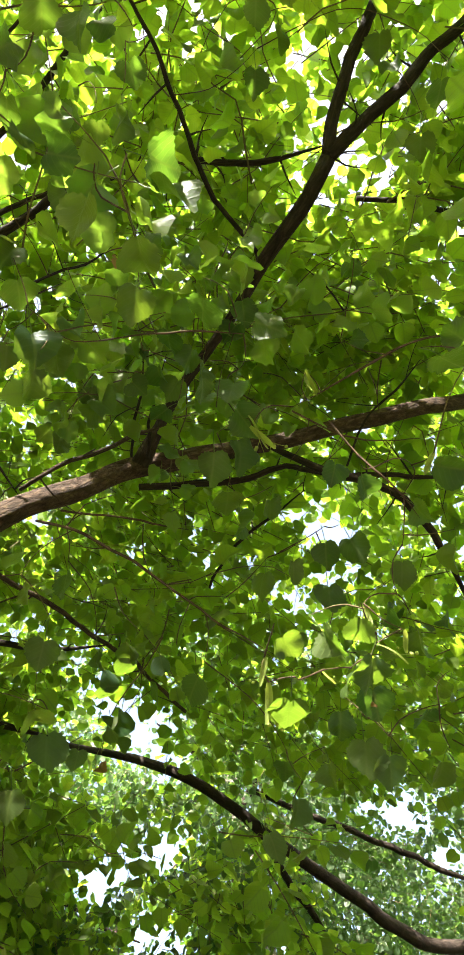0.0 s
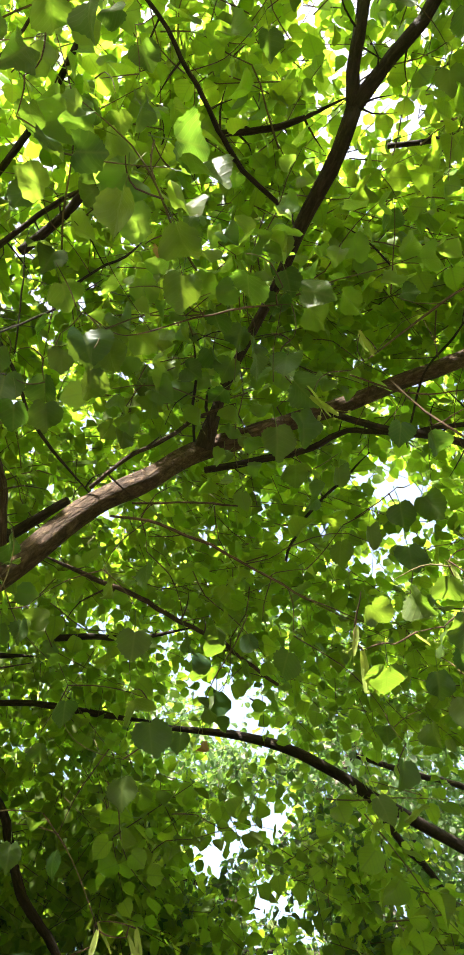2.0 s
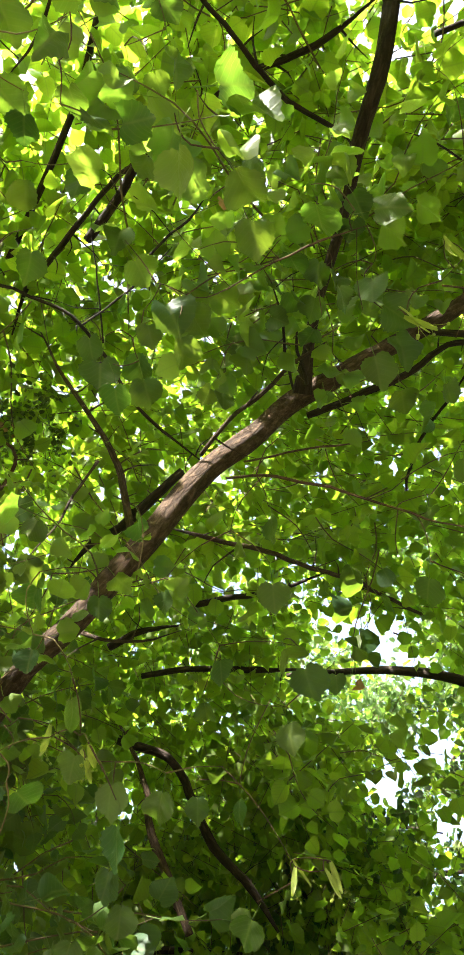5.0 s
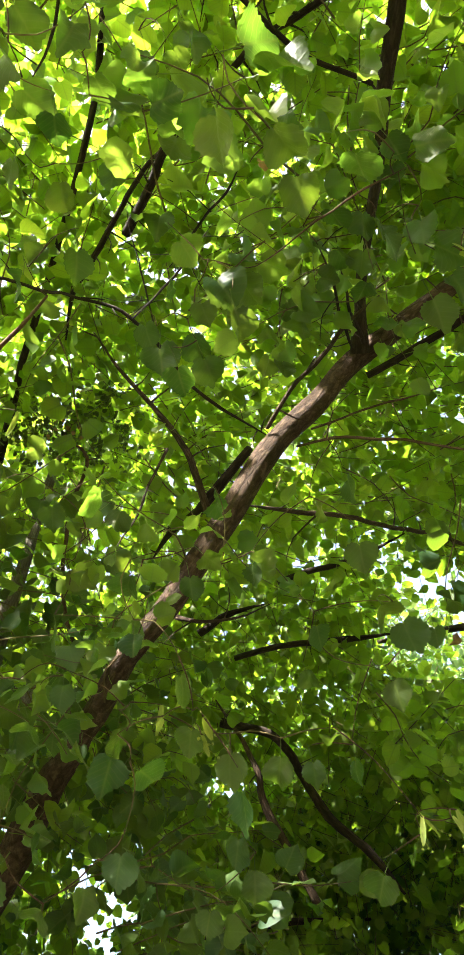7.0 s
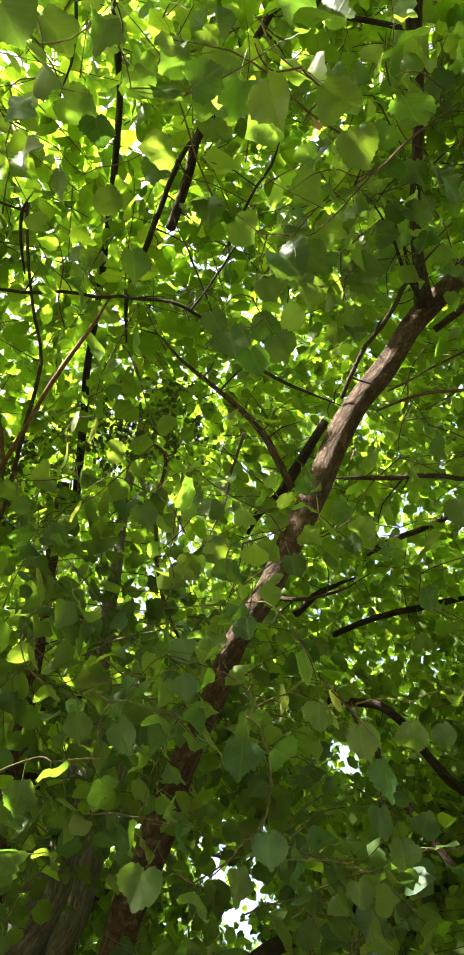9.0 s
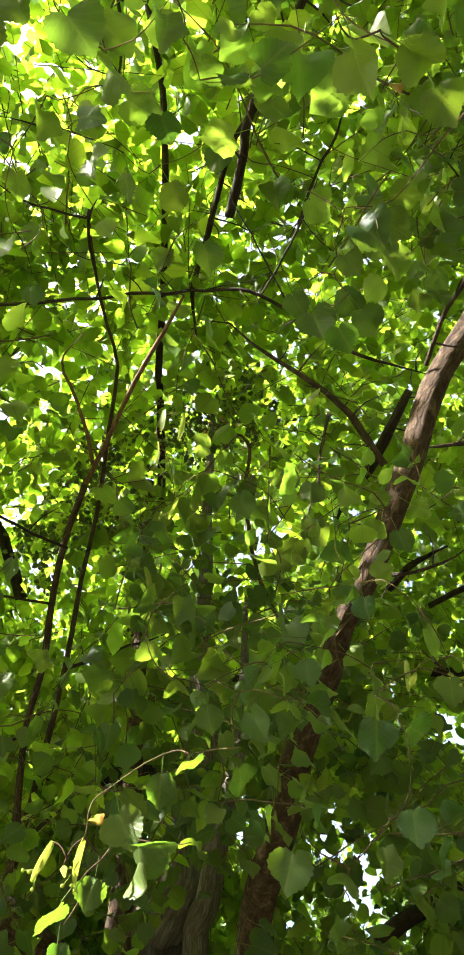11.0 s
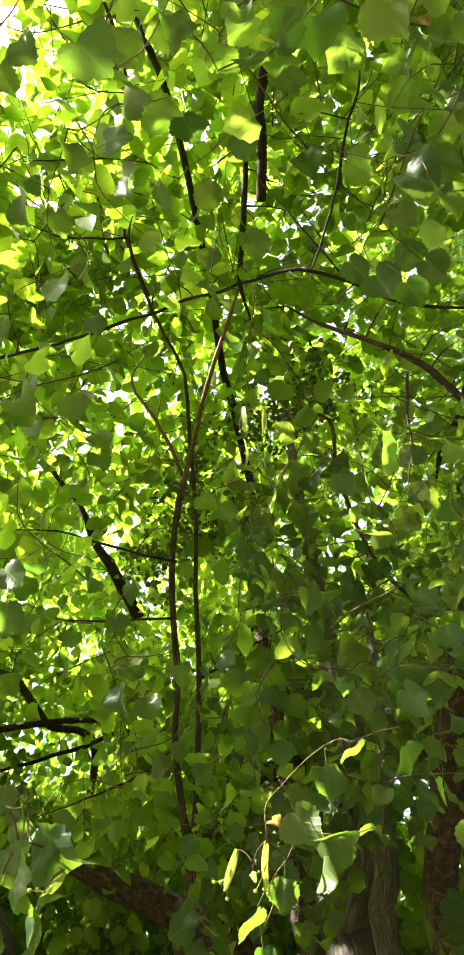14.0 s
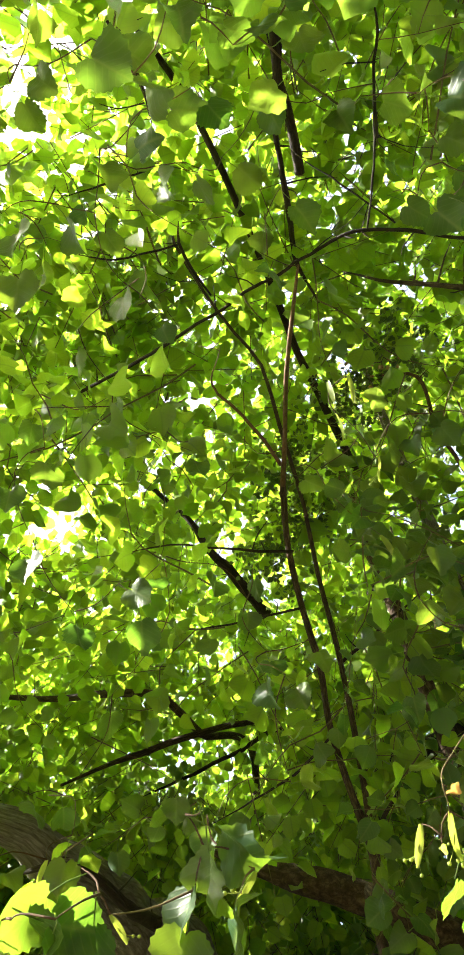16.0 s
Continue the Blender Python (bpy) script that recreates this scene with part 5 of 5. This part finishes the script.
leaf(linden, -1.265, 0.670, 2.408, -171, 14, -148, 0.0347, 0, RUSTY)
bract(linden, -0.860, 0.742, 3.505, -151, -37, -128, 0.0827, 0)
bract(linden, -1.046, 0.823, 3.355, 176, 43, -124, 0.0980, 1)
bract(linden, -1.153, 0.775, 3.104, -162, -27, -140, 0.0827, 0)
leaf(linden, -1.080, 1.194, 4.333, -102, -3, 153, 0.0253, 0, RUSTY)
leaf(linden, -1.073, 1.231, 4.313, -110, -26, -110, 0.0284, 0, RUSTY)
leaf(linden, -1.076, 1.247, 4.295, -128, 57, -163, 0.0253, 0, RUSTY)
leaf(linden, -1.103, 1.240, 4.289, -113, -48, 173, 0.0253, 0, RUSTY)
leaf(linden, -1.046, 1.258, 4.336, -178, 70, -158, 0.0256, 0, RUSTY)
leaf(linden, -1.127, 1.194, 4.308, -64, 76, -98, 0.0253, 0, RUSTY)
leaf(linden, -1.052, 1.284, 4.281, -119, 34, -94, 0.0221, 0, RUSTY)
leaf(linden, -1.161, 1.207, 4.297, -120, -8, -68, 0.0253, 0, RUSTY)
leaf(linden, -1.119, 1.267, 4.269, -114, 38, -112, 0.0253, 0, RUSTY)
leaf(linden, -1.016, 1.278, 4.287, 166, 43, -168, 0.0253, 0, RUSTY)
leaf(linden, -1.071, 1.084, 4.387, 155, -71, -135, 0.0221, 0, RUSTY)
leaf(linden, -1.104, 1.101, 4.380, -100, 9, -147, 0.0221, 0, RUSTY)
leaf(west, -1.111, 0.150, 2.210, -109, -54, -159, 0.0980, 8)
leaf(west, -1.120, 0.169, 2.239, -137, -2, -171, 0.0980, 8)
leaf(west, -1.145, 0.177, 2.141, 172, 69, -110, 0.0980, 15)
leaf(west, -1.168, 0.143, 2.196, -73, -41, -169, 0.0895, 1)
leaf(west, -1.183, 0.125, 2.148, -107, -26, -107, 0.0855, 9)
leaf(west, -1.425, 0.147, 3.183, -92, 34, -130, 0.0980, 11)
leaf(west, -1.410, 0.212, 3.227, 169, -1, -113, 0.0639, 13)
leaf(west, -1.478, 0.178, 3.126, -128, 3, -92, 0.0964, 1)
leaf(west, -1.568, 0.296, 3.238, -136, -81, -154, 0.0632, 6)
leaf(west, -1.511, 0.501, 3.217, -116, 1, -85, 0.0711, 2)
leaf(west, -1.397, 0.369, 3.225, -85, 9, -44, 0.0902, 0)
leaf(west, -0.285, 0.745, 3.631, -113, 5, -60, 0.0639, 13)
leaf(west, -1.096, 0.297, 3.350, 167, -25, -108, 0.0752, 10)
leaf(west, -1.020, 0.083, 3.521, -116, -30, -143, 0.0865, 1)
leaf(west, -1.649, 0.322, 2.614, -110, -47, -122, 0.0752, 2)
leaf(west, -0.996, 0.917, 2.657, 154, 75, -138, 0.0980, 10)
leaf(west, -0.526, 0.461, 3.724, -145, -39, -105, 0.0790, 8)
leaf(west, -0.675, 0.127, 3.634, 160, -64, -87, 0.0980, 2)
leaf(west, -0.550, -0.055, 3.815, -127, -31, -135, 0.0752, 0)
leaf(west, -1.525, 0.525, 3.033, 175, -5, -112, 0.0827, 13)
leaf(west, -1.477, 0.549, 3.336, -97, -28, -166, 0.0827, 11)
leaf(west, -1.177, -0.058, 2.205, -136, -15, -21, 0.0980, 14)
leaf(west, -1.161, -0.064, 2.156, 174, 52, -157, 0.0980, 14)
leaf(west, -1.142, -0.050, 2.133, 104, -76, -3, 0.0940, 0)
leaf(west, -1.181, 0.002, 2.164, -143, -10, -88, 0.0733, 6)
leaf(west, -1.204, -0.107, 2.165, -175, -43, -130, 0.0855, 14)
leaf(west, -1.379, -0.116, 3.254, -99, -17, -130, 0.0980, 5)
leaf(west, -1.550, 0.017, 3.187, -173, -25, -103, 0.0980, 10)
leaf(west, -1.103, -0.145, 3.508, -126, 9, -74, 0.0752, 15)
leaf(west, -0.617, -0.181, 3.189, -134, -18, -108, 0.0980, 5)
leaf(west, -0.602, -0.135, 3.275, -155, 72, -76, 0.0662, 7)
leaf(west, -0.539, -0.185, 3.246, -105, -25, -139, 0.0980, 5)
leaf(west, -0.115, -0.194, 3.558, -141, 54, -63, 0.0902, 9)
leaf(west, -0.560, -0.203, 3.418, 48, 60, 70, 0.0799, 0)
leaf(west, -1.173, -0.178, 3.257, -111, -10, -98, 0.0846, 5)
leaf(west, -1.125, -0.100, 3.324, 176, -12, -92, 0.0980, 12)
leaf(west, -0.887, -0.044, 3.567, -55, 71, 29, 0.0865, 14)
leaf(west, -1.147, 0.083, 3.542, -90, -24, -141, 0.0671, 10)
leaf(west, -1.865, 0.013, 2.715, -123, -4, -74, 0.0959, 3)
leaf(west, -1.991, -0.063, 2.968, 173, -46, -96, 0.0940, 5)
leaf(west, -2.005, 0.016, 2.958, -159, 11, -92, 0.0827, 1)
leaf(west, -1.910, 0.144, 3.217, -141, 20, -77, 0.0980, 11)
leaf(west, -2.033, 0.344, 2.995, -109, -13, -107, 0.0790, 4)
leaf(west, -1.682, -0.138, 2.565, 158, -41, -111, 0.0846, 6)
leaf(west, -1.431, 0.255, 3.316, -144, 37, -72, 0.0513, 13)
bract(west, -1.762, -0.035, 2.644, -151, -2, -72, 0.0602, 0)
bract(west, -1.143, 0.218, 2.198, -163, -7, -78, 0.0658, 1)
bract(west, -1.166, 0.021, 2.163, -146, 5, -127, 0.0440, 0)
leaf(linden, 0.173, 0.687, 3.288, 173, -43, 180, 0.0767, 13)
leaf(linden, 0.233, 0.752, 3.305, -134, 3, -139, 0.0813, 3)
leaf(linden, 0.142, 0.802, 3.326, -161, -38, 159, 0.0727, 2)
leaf(linden, 0.200, 0.831, 3.292, -160, -43, -156, 0.0760, 5)
leaf(linden, 0.369, 0.724, 3.374, -135, -37, -160, 0.0731, 5)
leaf(linden, 0.117, 0.751, 3.355, -22, -80, 11, 0.0726, 14)
leaf(linden, 0.260, 0.794, 3.294, -108, 12, -122, 0.0711, 0)
leaf(linden, 0.254, 0.695, 3.391, -116, -84, 168, 0.0693, 8)
leaf(linden, 0.157, 0.864, 3.200, 173, -2, -129, 0.0631, 15)
leaf(linden, 0.372, 0.639, 3.424, -119, 35, -66, 0.0690, 15)
leaf(linden, 0.376, 0.646, 3.342, -145, -4, 177, 0.0743, 1)
leaf(linden, 0.070, 0.843, 3.328, -129, 14, 141, 0.0689, 5)


# ---- the fine shoots that carry the near leaves ----
def carry(reach=0.42):
    """Join each stalk to the nearest wood or to a shoot already joined, with a thin kinked twig."""
    nodes = [(None, p) for p in WOOD]
    spots = np.array([tuple(p) for p in WOOD])
    left = list(range(len(STALKS)))
    ends = np.array([tuple(p) for _, p in STALKS])
    near = np.array([np.linalg.norm(spots - e, axis=1).min() for e in ends])
    link = np.array([np.linalg.norm(spots - e, axis=1).argmin() for e in ends])
    home = [tuple(spots[k]) for k in link]
    rng = random.Random(77)
    while left:
        k = min(left, key=lambda i: near[i])
        left.remove(k)
        tree, end = STALKS[k]
        if near[k] < reach:
            a = Vector(home[k])
        else:
            a = end + Vector((rng.uniform(-0.10, 0.10), rng.uniform(-0.06, 0.10), rng.uniform(0.10, 0.22)))
        side = Vector((rng.uniform(-1, 1), rng.uniform(-1, 1), rng.uniform(-0.3, 1))) * (end - a).length * 0.14
        pts = [a, a.lerp(end, 0.4) + side, a.lerp(end, 0.75) + side * 0.7, end]
        vs, fs, uvs = uv_tube(pts, [0.0019, 0.0015, 0.0012, 0.0008], 5, 0.03, 0.1, k * 1.3, 0.006)
        under(new("shoot", mesh_of("shoot", vs, fs, uvs, SHOOT if k % 3 else TWIG)), tree)
        for i in left:
            for t in (0.45, 0.8, 1.0):
                q = a.lerp(end, t)
                d = (Vector(ends[i]) - q).length
                if d < near[i]:
                    near[i], home[i] = d, tuple(q)


carry()
